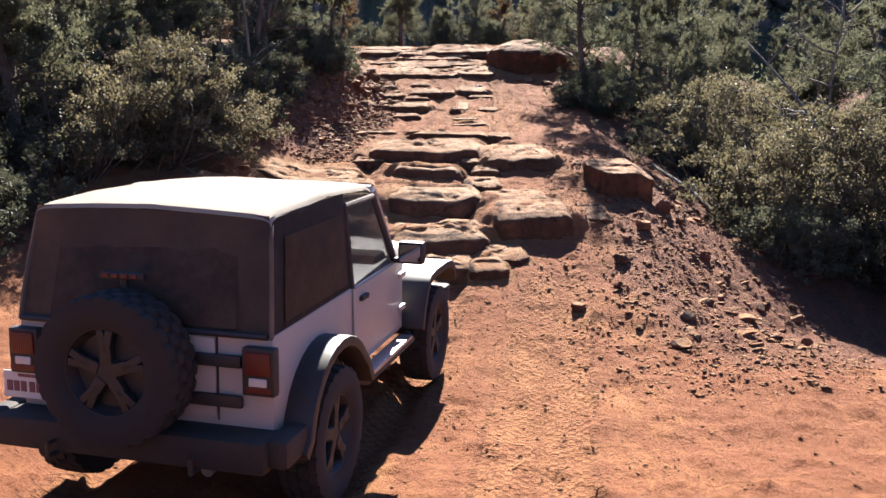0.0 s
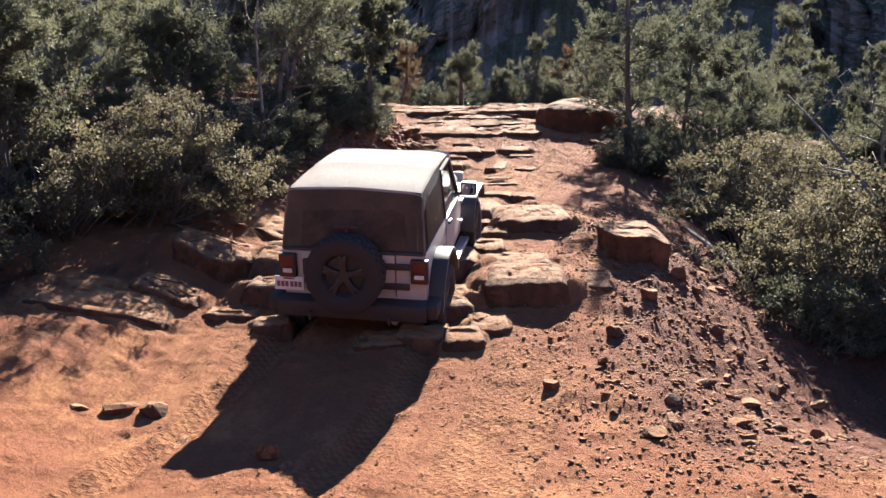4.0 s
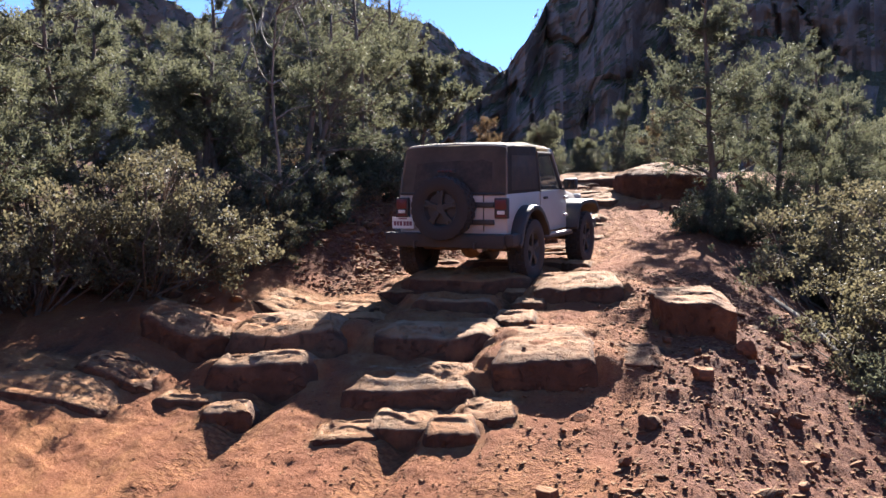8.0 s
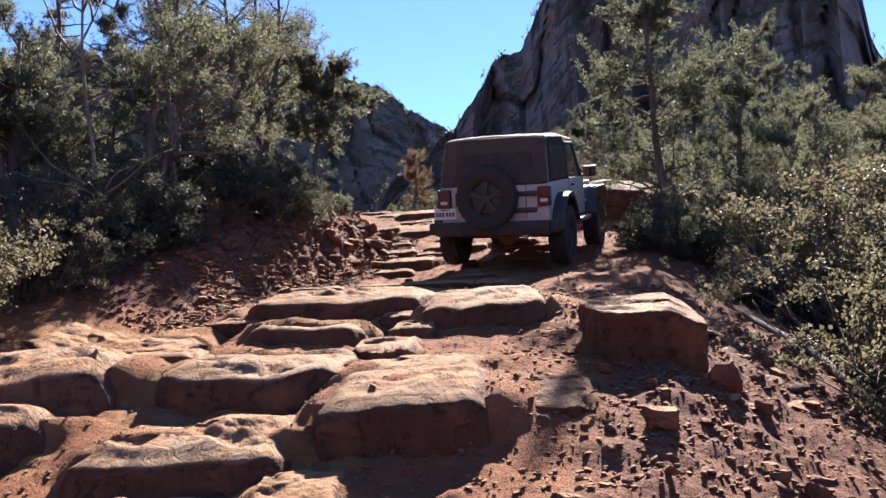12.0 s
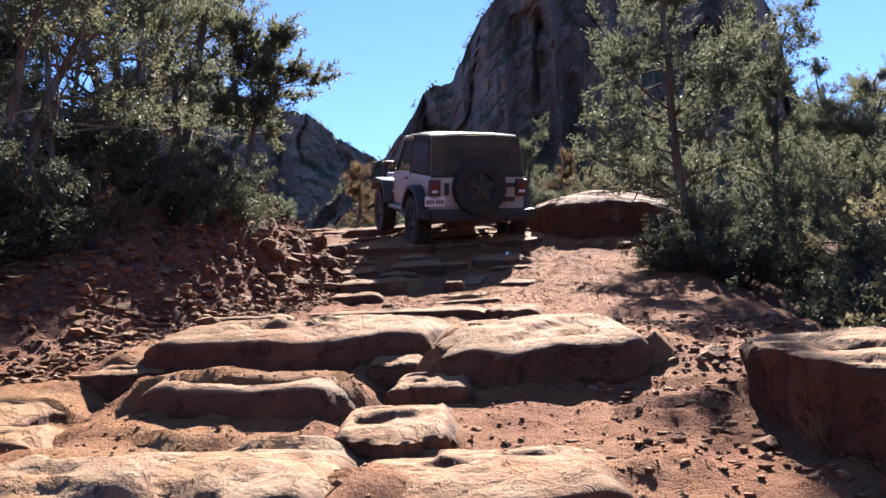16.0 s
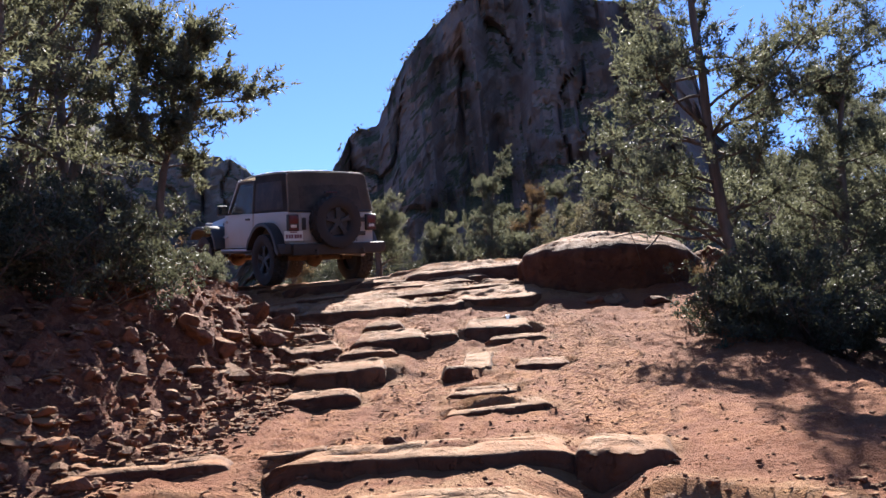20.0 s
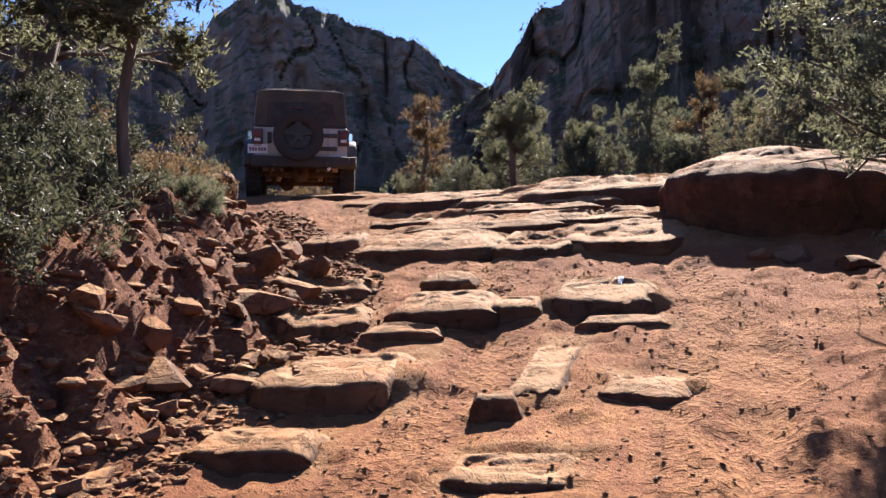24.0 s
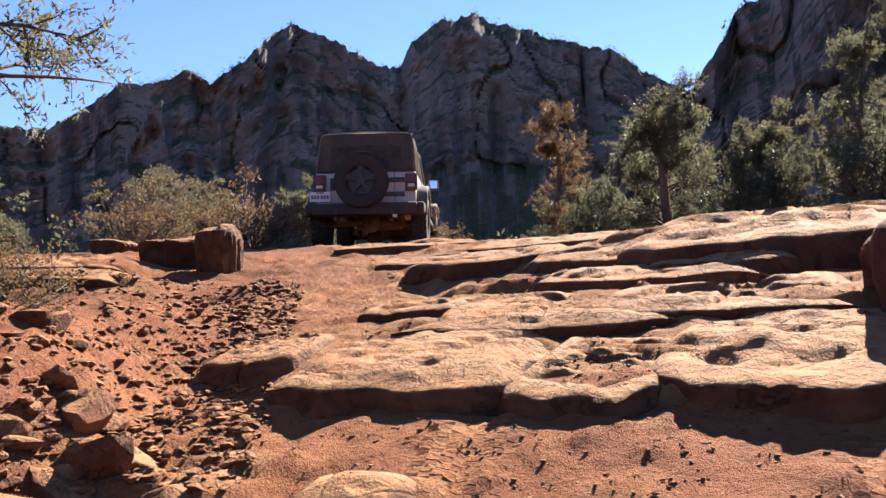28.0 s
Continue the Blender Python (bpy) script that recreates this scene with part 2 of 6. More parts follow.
def leaf_material(name, dark, light, through=0.35, gloss=0.6):
    n = Nodes(name)
    island = n.tree.nodes.new("ShaderNodeNewGeometry").outputs["Random Per Island"]
    patch = n.noise(1.7, 3)
    base = n.mix(n.grey(patch, (0.35, 0.15), (0.65, 0.85)), n.ramp(island, (0, dark), (1, light)), n.ramp(island, (0, tuple(0.7 * c for c in dark)), (1, dark)))
    n.done(base, gloss, None, Specular_IOR_Level=0.2)
    thin = n.tree.nodes.new("ShaderNodeBsdfTranslucent")
    n.join(n.mix(1.0, base, (1.25, 1.2, 1.0), "MULTIPLY"), thin.inputs[0])
    both = n.tree.nodes.new("ShaderNodeMixShader")
    both.inputs[0].default_value = through
    n.join(n.bsdf.outputs[0], both.inputs[1])
    n.join(thin.outputs[0], both.inputs[2])
    n.join(both.outputs[0], n.out.inputs["Surface"])
    return n.mat


def bark_material(name, dark, light):
    n = Nodes(name)
    grain = n.noise(9, 6, 0.7, None, (1, 1, 0.12))
    base = n.ramp(grain, (0.3, dark), (0.7, light))
    return n.done(base, 0.9, n.bump(grain, 0.02, 1.0), Specular_IOR_Level=0.2)


def paint_material(name, colour, rough=0.35, dust=0.4, metal=0.0, dust_colour=(0.46, 0.25, 0.15)):
    n = Nodes(name)
    up = n.tree.nodes.new("ShaderNodeSeparateXYZ")
    n.join(n.coords, up.inputs[0])
    cloud = n.math("ADD", n.math("MULTIPLY", n.noise(3.5, 5, 0.65), 0.8), n.math("MULTIPLY", n.noise(40, 3, 0.7), 0.25))
    low = n.grey(up.outputs[2], (0.35, 1.0), (0.95, 0.35))
    film = n.math("MULTIPLY", n.math("MULTIPLY", n.grey(cloud, (0.38, 0.25), (0.75, 1)), low), dust)
    base = n.mix(film, colour, dust_colour)
    r = n.math("ADD", n.math("MULTIPLY", film, 0.6), rough)
    return n.done(base, r, n.bump(n.noise(25, 3), 0.002, 0.25), Metallic=metal)


def fabric_material(name, colour, dust=0.35):
    n = Nodes(name)
    weave = n.noise(240, 2, 0.5)
    cloud = n.noise(2.3, 5, 0.65)
    base = n.mix(n.math("MULTIPLY", n.grey(cloud, (0.35, 0), (0.7, 1)), dust), colour, (0.48, 0.30, 0.19))
    b = n.bump(weave, 0.0015, 0.5)
    b = n.bump(n.noise(3.2, 4, 0.6, None, (1, 0.5, 1)), 0.03, 0.6, b)
    return n.done(base, 0.85, b, Specular_IOR_Level=0.25, Sheen_Weight=0.1)


def glass_material(name, tint, clear, haze=0.04, spec=0.5):
    n = Nodes(name)
    film = n.grey(n.noise(4, 5, 0.7), (0.4, 0.05), (0.75, 0.35))
    n.done(n.mix(film, tint, (0.42, 0.27, 0.18)), n.math("ADD", n.math("MULTIPLY", film, 0.5), haze), None, IOR=1.5, Specular_IOR_Level=spec)
    see = n.tree.nodes.new("ShaderNodeBsdfTransparent")
    see.inputs[0].default_value = (*[0.5 + 0.5 * c for c in tint], 1)
    both = n.tree.nodes.new("ShaderNodeMixShader")
    both.inputs[0].default_value = clear
    n.join(n.bsdf.outputs[0], both.inputs[1])
    n.join(see.outputs[0], both.inputs[2])
    n.join(both.outputs[0], n.out.inputs["Surface"])
    return n.mat


def lamp_material(name, colour, glow):
    n = Nodes(name)
    ribs = n.add("ShaderNodeTexWave", Scale=26.0)
    n.join(n.coords, ribs.inputs["Vector"])
    return n.done(colour, 0.4, n.bump(ribs.outputs["Fac"], 0.003, 0.6), Emission_Color=(*colour, 1), Emission_Strength=glow)


SOIL = soil_material()
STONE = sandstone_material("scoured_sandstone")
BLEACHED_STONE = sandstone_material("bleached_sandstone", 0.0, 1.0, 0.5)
# face colours set darker again, so shade on the boulders' sides is painted
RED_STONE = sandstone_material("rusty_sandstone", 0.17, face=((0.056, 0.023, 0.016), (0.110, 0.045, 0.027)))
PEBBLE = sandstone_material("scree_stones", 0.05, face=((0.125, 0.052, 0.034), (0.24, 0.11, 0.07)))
WHITE_SCRAPE = Nodes("chalk_white_scrape").done((0.75, 0.73, 0.7), 0.8)
CLIFF = cliff_material()
JUNIPER = leaf_material("juniper_foliage", (0.076, 0.082, 0.058), (0.150, 0.150, 0.100), 0.55)
PINYON = leaf_material("pinyon_needles", (0.072, 0.080, 0.058), (0.140, 0.143, 0.100), 0.52)
OAK = leaf_material("scrub_oak_leaves", (0.088, 0.080, 0.054), (0.175, 0.154, 0.104), 0.5, 0.6)
FAR_LEAF = leaf_material("far_tree_foliage", (0.062, 0.074, 0.050), (0.125, 0.128, 0.080), 0.5)
# juniper green darkened: the bushes' backlit shade is put into the leaf colour
SHADED_BUSH = leaf_material("dark_juniper_foliage", (0.050, 0.056, 0.040), (0.100, 0.104, 0.070), 0.35)
RUSTY_LEAF = leaf_material("rusty_dry_foliage", (0.095, 0.064, 0.038), (0.185, 0.122, 0.066), 0.45)
GRASS = leaf_material("dry_grass_blades", (0.12, 0.085, 0.042), (0.24, 0.175, 0.085), 0.4)
BARK = bark_material("shaggy_grey_bark", (0.045, 0.033, 0.026), (0.16, 0.12, 0.095))
DEAD_WOOD = bark_material("bleached_dead_wood", (0.08, 0.067, 0.056), (0.2, 0.172, 0.145))
# --- ground shape -----------------------------------------------------------
def smooth01(v, a, b):
    u = np.clip((np.asarray(v, float) - a) / (b - a), 0, 1)
    return u * u * (3 - 2 * u)


def lattice(ix, iy, seed):
    h = (ix * 374761393 + iy * 668265263 + seed * 1442695041) & 0xFFFFFFFF
    h = ((h ^ (h >> 13)) * 1274126177) & 0xFFFFFFFF
    return ((h ^ (h >> 16)) & 0xFFFF) / 32767.5 - 1


def value_noise(x, y, seed=0):
    x, y = np.asarray(x, float), np.asarray(y, float)
    ix, iy = np.floor(x).astype(np.int64), np.floor(y).astype(np.int64)
    fx, fy = x - ix, y - iy
    u, v = fx * fx * fx * (fx * (fx * 6 - 15) + 10), fy * fy * fy * (fy * (fy * 6 - 15) + 10)
    a, b = lattice(ix, iy, seed), lattice(ix + 1, iy, seed)
    c, d = lattice(ix, iy + 1, seed), lattice(ix + 1, iy + 1, seed)
    return (a * (1 - u) + b * u) * (1 - v) + (c * (1 - u) + d * u) * v


def fbm(x, y, octaves=4, seed=0):
    total, gain = 0.0, 0.55
    for o in range(octaves):
        ca, sa = math.cos(0.7 * o + 0.4), math.sin(0.7 * o + 0.4)
        total = total + gain * value_noise((ca * x - sa * y) * 2 ** o + 17.3 * o, (sa * x + ca * y) * 2 ** o - 9.1 * o, seed + o)
        gain *= 0.5
    return total


PROFILE_Y = [-40, -4, 0, 2.5, 4.5, 6.5, 8, 9.4, 10.4, 11.7, 13, 14, 16, 17.6, 19.5, 20.2, 21.8, 23, 24, 25, 26.5, 28, 31, 36, 60, 140, 400, 3000]
PROFILE_Z = [3.0, 0.95, 0.72, 0.35, 0.06, 0, 0.08, 0.4, 0.65, 1.1, 1.33, 1.58, 1.93, 2.1, 2.43, 2.58, 3.0, 3.36, 3.62, 3.83, 4.18, 4.4, 4.66, 4.5, 1.5, -1, 8, 60]


def trail_height(y):
    y = np.asarray(y, float)
    return sum(w * np.interp(y + d, PROFILE_Y, PROFILE_Z) for d, w in ((-0.5, 0.15), (-0.25, 0.2), (0, 0.3), (0.25, 0.2), (0.5, 0.15)))


def ground_height(x, y):
    """The broad shape of the ground: the climbing trail, the bank beside it and the slope that falls away."""
    x, y = np.asarray(x, float), np.asarray(y, float)
    z = trail_height(y)
    # the slope that falls away beside the trail
    fall = smooth01(y, 7.2, 10.5) * (1 - 0.6 * smooth01(y, 26, 40))
    edge = np.interp(y, [7, 9, 12, 18, 24, 30], [2.6, 2.3, 2.7, 2.9, 3.6, 6])
    over = np.maximum(x - edge, 0)
    z = z - fall * 2.2 * (1 - np.exp(-0.24 * over)) + 0.05 * np.maximum(over - 14, 0)
    # the bank and the gentle rise across from it
    foot = np.interp(y, [12, 15, 18, 20, 22, 24, 26, 30], [-2.2, -1.75, -1.3, -1.15, -1.5, -2.7, -5.2, -9])
    high = np.interp(y, [12, 14.5, 16.5, 18, 21, 23, 25, 27], [0.15, 0.35, 0.75, 1.0, 1.0, 0.45, 0.15, 0.05])
    z = z + high * smooth01(foot - x, 0, 1.15)
    rise = np.maximum(-2.6 - x, 0)
    z = z + np.interp(y, [3, 9, 14, 22, 30], [0.1, 0.2, 0.14, 0.08, 0.04]) * np.minimum(rise, 14)
    return z


# the line that the wheels have worn
LINE_Y = [-10, 5.5, 8.3, 9.5, 11.4, 13, 14.8, 16.2, 17.6, 19.5, 20.4, 23, 24.1, 25.2, 26.5, 28.6, 30, 40]
LINE_X = [-3.5, -1.48, -0.89, -0.71, -0.5, -0.4, -0.25, 0.19, 0.6, 0.85, 0.85, 0.3, -0.36, -1.04, -2.08, -3.9, -5.2, -11]


def rut_strength(x, y):
    c = np.interp(y, LINE_Y, LINE_X)
    wander = 0.06 * value_noise(y * 0.9, 0 * y, 5)
    near = np.exp(-((x - c - 0.8 - wander) / 0.15) ** 2) + np.exp(-((x - c + 0.8 - wander) / 0.15) ** 2)
    return np.clip(near, 0, 1)


def second_track(x, y):
    c = np.interp(y, [0, 4, 5.5, 7, 9, 11], [0.2, 0.25, 0.4, 0.6, 1.0, 1.3])
    d = np.interp(y, [0, 4, 5.5, 7, 9, 11], [0.55, 0.65, 0.8, 1.05, 1.35, 1.7])
    upper = np.exp(-((x - 1.28 - 0.05 * (y - 19)) / 0.19) ** 2) * smooth01(y, 16.3, 17.2) * (1 - smooth01(y, 20.6, 21.2))
    return (np.exp(-((x - c) / 0.16) ** 2) + np.exp(-((x - d) / 0.16) ** 2)) * (1 - smooth01(y, 9, 10.5)) + upper


def scree_strength(x, y):
    edge = np.interp(y, [6, 8, 10, 13, 16, 20], [3.2, 1.9, 1.7, 2.2, 2.9, 2.8])
    bank = smooth01(np.interp(y, [14, 16, 22, 25], [-2.0, -1.35, -1.2, -2.6]) - x, -0.2, 0.4) * smooth01(y, 13.5, 15) * (1 - 0.65 * smooth01(y, 20.8, 22.2)) * (1 - smooth01(y, 25, 27))
    rough = 0.35 * fbm(x * 1.1, y * 1.1, 3, 40)
    return np.clip(smooth01(x - edge + rough, -0.1, 0.7) * smooth01(y, 7, 8.6) + bank, 0, 1)


PALE, CARVED, RUST = "pale scoured sandstone ledge in the trail", "pale pitted sandstone slab, deeply carved on top", "rusty sandstone ledge with a broken face"
# (label, x, y of the lower edge, half width, depth, face, yaw, carve, dome)
LEDGES = [
    # the steps between the ruts, from the bottom
    (PALE, 0.56, 9.72, 0.24, 0.75, 0.16, 12, 0.02, 0.05), (PALE, 0.78, 10.1, 0.26, 0.7, 0.14, 8, 0.02, 0.04),
    (CARVED, 0.06, 9.9, 0.32, 0.62, 0.10, 0, 0.03, 0.07), (PALE, -0.35, 9.75, 0.3, 0.5, 0.05, 10, 0.02, 0.03),
    (CARVED, -0.02, 10.5, 0.60, 0.95, 0.24, 4, 0.045, 0.05),
    (CARVED, -0.12, 11.5, 0.70, 1.35, 0.27, 2, 0.055, 0.07),
    (CARVED, -0.27, 13.2, 0.52, 0.75, 0.20, 0, 0.05, 0.03),
    (PALE, -0.27, 13.95, 0.93, 1.9, 0.30, 0, 0.025, 0.10),
    (PALE, 1.28, 13.6, 0.58, 1.9, 0.27, 10, 0.03, 0.06),
    (PALE, 0.66, 13.4, 0.22, 0.45, 0.08, 0, 0.02, 0.03), (PALE, 0.62, 12.45, 0.26, 0.95, 0.15, 5, 0.02, 0.06),
    (PALE, 0.42, 13.85, 0.17, 0.4, 0.10, 0, 0.02, 0.03),
    # the broken edge beside them
    (RUST, 1.15, 10.8, 0.52, 1.35, 0.40, 2, 0.012, 0.0), (RUST, 1.75, 11.3, 0.40, 0.8, 0.08, -8, 0.03, 0.03), (RUST, 1.0, 11.85, 0.5, 0.9, 0.12, 4, 0.03, 0.03),
    # ledges across the shaded hollow
    (CARVED, -1.62, 11.35, 0.62, 1.5, 0.46, 6, 0.04, 0.03), (CARVED, -1.60, 10.72, 0.56, 0.75, 0.36, 4, 0.035, 0.03),
    (PALE, -2.15, 10.33, 0.34, 0.4, 0.1, 0, 0.02, 0.03), (CARVED, -1.58, 10.05, 0.24, 0.45, 0.15, 15, 0.03, 0.05),
    (RUST, -2.75, 11.3, 0.55, 1.2, 0.4, 8, 0.03, 0.03), (RUST, -2.95, 10.35, 0.42, 0.7, 0.16, 4, 0.03, 0.03),
    (PALE, -2.0, 12.9, 0.75, 1.0, 0.1, 0, 0.03, 0.03), (PALE, -1.35, 12.75, 0.35, 0.5, 0.09, 0, 0.03, 0.03),
    (PALE, -1.15, 14.0, 0.28, 0.6, 0.06, 0, 0.02, 0.04),
    # thin ledges above the big step
    (RUST, -1.3, 16.3, 0.52, 0.5, 0.08, 4, 0.02, 0.02), (PALE, 0.1, 16.05, 0.72, 0.8, 0.10, -8, 0.025, 0.02), (PALE, 0.97, 15.85, 0.24, 0.7, 0.09, -14, 0.02, 0.02),
    (RUST, -0.55, 16.5, 0.2, 0.3, 0.07, 0, 0.02, 0.02),
    (PALE, 0.55, 17.55, 0.38, 0.6, 0.06, 6, 0.02, 0.02), (PALE, -0.75, 18.5, 0.3, 0.5, 0.09, 0, 0.02, 0.03), (PALE, 0.45, 18.3, 0.3, 0.5, 0.03, 0, 0.02, 0.02),
    (PALE, -0.7, 19.25, 0.46, 1.1, 0.19, 5, 0.015, 0.05), (RUST, 0.28, 19.15, 0.12, 0.35, 0.14, 10, 0.02, 0.03), (PALE, 0.42, 19.5, 0.15, 1.1, 0.035, -4, 0.01, 0.03),
    (PALE, 0.98, 19.45, 0.25, 0.5, 0.025, -6, 0.015, 0.04),
    (PALE, 0.68, 21.0, 0.38, 1.0, 0.15, -3, 0.02, 0.04), (PALE, 0.86, 20.72, 0.32, 0.3, 0.05, -4, 0.01, 0.02),
    (PALE, -0.4, 20.85, 0.38, 0.85, 0.16, 2, 0.02, 0.04), (PALE, -0.54, 21.7, 0.24, 0.42, 0.12, 0, 0.01, 0.06), (PALE, 0.1, 21.0, 0.2, 0.5, 0.1, 0, 0.02, 0.03),
    (CARVED, -1.15, 20.55, 0.34, 0.85, 0.15, 12, 0.05, 0.04), (PALE, -0.6, 20.55, 0.3, 0.3, 0.06, 0, 0.02, 0.02), (PALE, -1.45, 21.5, 0.35, 0.7, 0.12, 8, 0.04, 0.03),
    # the broad bedrock at the top
    (PALE, -2.0, 23.05, 0.34, 1.0, 0.16, 8, 0.025, 0.04), (PALE, -1.0, 22.75, 0.72, 1.5, 0.11, 2, 0.03, 0.03), (PALE, 0.02, 22.65, 0.42, 1.3, 0.10, -4, 0.04, 0.02), (PALE, 0.82, 22.75, 0.62, 1.6, 0.11, -2, 0.025, 0.05),
    (CARVED, -0.55, 23.7, 0.9, 1.2, 0.10, 0, 0.04, 0.02), (CARVED, 0.38, 23.9, 0.75, 1.3, 0.12, -3, 0.045, 0.02), (PALE, -1.6, 24.2, 0.4, 0.7, 0.09, 6, 0.02, 0.03),
    (CARVED, -0.2, 24.8, 0.85, 0.9, 0.13, 0, 0.04, 0.02),
    (PALE, -1.7, 25.7, 0.75, 1.2, 0.17, 10, 0.03, 0.04), (PALE, -0.75, 25.5, 0.55, 1.2, 0.15, 4, 0.03, 0.03), (PALE, -2.5, 26.2, 0.5, 0.8, 0.08, 14, 0.02, 0.03),
    (PALE, 0.55, 25.25, 1.0, 2.6, 0.34, 0, 0.03, 0.06), (CARVED, 0.3, 25.0, 0.55, 0.6, 0.18, 0, 0.04, 0.02),
    (PALE, -1.6, 26.8, 0.9, 1.5, 0.1, 10, 0.02, 0.04), (PALE, -3.4, 27.6, 0.9, 1.2, 0.1, 20, 0.02, 0.03), 
    (PALE, -4.4, 23.6, 0.7, 1.1, 0.16, 8, 0.02, 0.02), (RUST, -6.4, 25.0, 1.2, 1.6, 0.18, 4, 0.02, 0.03), (RUST, -5.4, 24.0, 0.9, 1.2, 0.14, 4, 0.02, 0.03),
    # ground-level rock by the walker's first steps
    (PALE, -3.4, 9.7, 0.8, 0.9, 0.1, 10, 0.02, 0.03), (PALE, -4.6, 12.4, 1.1, 1.3, 0.14, 6, 0.02, 0.03),
]


FLATTEN = 0.66


def ledge_frame(x, y, fx, fy, depth, half, yaw):
    """Places on a ledge: u across it (-1 to 1), v from its lower edge (-1) up the slope (1)."""
    c, s = math.cos(radians(yaw)), math.sin(radians(yaw))
    dx, dy = x - fx + s * depth / 2, y - fy - c * depth / 2
    return (c * dx + s * dy) / half, (c * dy - s * dx) / (depth / 2)


def ledge_rise(u, v, face):
    """The height of a ledge's top over the slope: highest at its lower edge, running out behind and to the sides."""
    return face * (1 - smooth01(v, -0.45, 1.05)) * (1 - 0.3 * smooth01(np.abs(u), 0.6, 1.2)) * (1 - smooth01(np.abs(u), 1.05, 1.9))


def soil_aprons(x, y):
    """The soil that lies behind and beside each ledge, level with its top."""
    shape = np.broadcast(x, y).shape
    x, y = np.broadcast_to(x, shape).ravel(), np.broadcast_to(y, shape).ravel()
    rise = np.zeros(len(x))
    for i, (label, fx, fy, half, depth, face, yaw, carve, dome) in enumerate(LEDGES):
        near = np.nonzero((np.abs(x - fx) < 2.3 * half + 0.5 * depth) & (np.abs(y - fy - depth / 2) < 1.1 * depth + 0.5 * half))[0]
        if not len(near):
            continue
        px, py = x[near], y[near]
        u, v = ledge_frame(px, py, fx, fy, depth, half, yaw)
        wob = fbm(px * 2.5, py * 2.5, 3, 300 + i)
        # behind the broken edge the soil starts at once; past its ends it ramps up gently
        begin = -1 + (0.30 + 0.10 * wob) / depth
        soft = (0.16 + 0.9 * smooth01(np.abs(u), 0.9, 1.5)) / depth
        lip = smooth01((v - begin) / soft, 0, 1)
        lap = 0.010 + 0.034 * wob + 0.12 * face * smooth01(-v, 0.3, 0.95) * (np.abs(u) < 0.95)
        rise[near] = np.maximum(rise[near], (ledge_rise(u, v, FLATTEN * face) - np.clip(lap, -0.01, 0.09)) * lip * (v < 1))
    return rise.reshape(shape)


def bedrock_cover(x, y):
    """How far the ground is bare rock: round the ledges and over the broad shelf at the top."""
    cover = smooth01(y, 22.6, 23.1) * (1 - smooth01(y, 27.5, 29)) * (1 - smooth01(np.abs(x + 0.1 * (y - 24)), 1.7, 2.6))
    for i, (label, fx, fy, half, depth, face, yaw, carve, dome) in enumerate(LEDGES):
        near = np.nonzero((np.abs(x - fx) < 1.6 * half + 0.4 * depth) & (np.abs(y - fy - depth / 2) < depth + 0.4 * half))[0]
        c, s = math.cos(radians(yaw)), math.sin(radians(yaw))
        dx, dy = x[near] - fx + s * depth / 2, y[near] - fy - c * depth / 2
        u, v = (c * dx + s * dy) / half, (c * dy - s * dx) / (depth / 2)
        edge = np.maximum(np.abs(u), np.abs(v)) + 0.3 * fbm(x[near] * 2.2, y[near] * 2.2, 3, 500 + i)
        cover[near] = np.maximum(cover[near], (1 - smooth01(edge, 0.9, 1.3)) * (0.4 if label == RUST else 1.0))
    return cover


def broken_blocks(x, y, size, seed):
    """Angular blocks: every cell of a jittered grid stands at its own height, with its own tilt."""
    x, y = np.asarray(x, float) / size, np.asarray(y, float) / size
    ix, iy = np.floor(x).astype(np.int64), np.floor(y).astype(np.int64)
    best, level = np.full(np.shape(x), 9.0), np.zeros(np.shape(x))
    for dx in (-1, 0, 1):
        for dy in (-1, 0, 1):
            cx, cy = ix + dx, iy + dy
            px, py = x - cx - 0.5 - 0.45 * lattice(cx, cy, seed), y - cy - 0.5 - 0.45 * lattice(cx, cy, seed + 1)
            d = px * px + py * py
            mine = 0.5 * lattice(cx, cy, seed + 2) + 0.35 * (px * lattice(cx, cy, seed + 3) + py * lattice(cx, cy, seed + 4))
            level = np.where(d < best, mine, level)
            best = np.minimum(best, d)
    return level


def bank_strength(x, y):
    foot = np.interp(y, [12, 15, 18, 20, 22, 24, 26], [-2.2, -1.75, -1.3, -1.15, -1.5, -2.7, -4])
    across = foot - x + 0.25 * fbm(x * 1.5, y * 1.5, 2, 640)
    return smooth01(across, -0.15, 0.15) * (1 - smooth01(across, 1.2, 1.9)) * smooth01(y, 15.5, 17) * (1 - smooth01(y, 20.8, 22.2))


def terraces(x, y, seed=0):
    """Thin beds that break off in small risers facing down the trail."""
    q = 2.1 * y + 1.2 * fbm(x * 0.8, y * 0.8, 3, 600 + seed) + 0.35 * x * math.sin(seed + 1.0)
    saw = q - np.floor(q)
    bed = np.where(saw < 0.92, 0.5 - saw / 0.92, (saw - 0.92) / 0.08 - 0.5)
    return bed * smooth01(fbm(x * 1.1, y * 1.5, 2, 620 + seed), -0.2, 0.2)


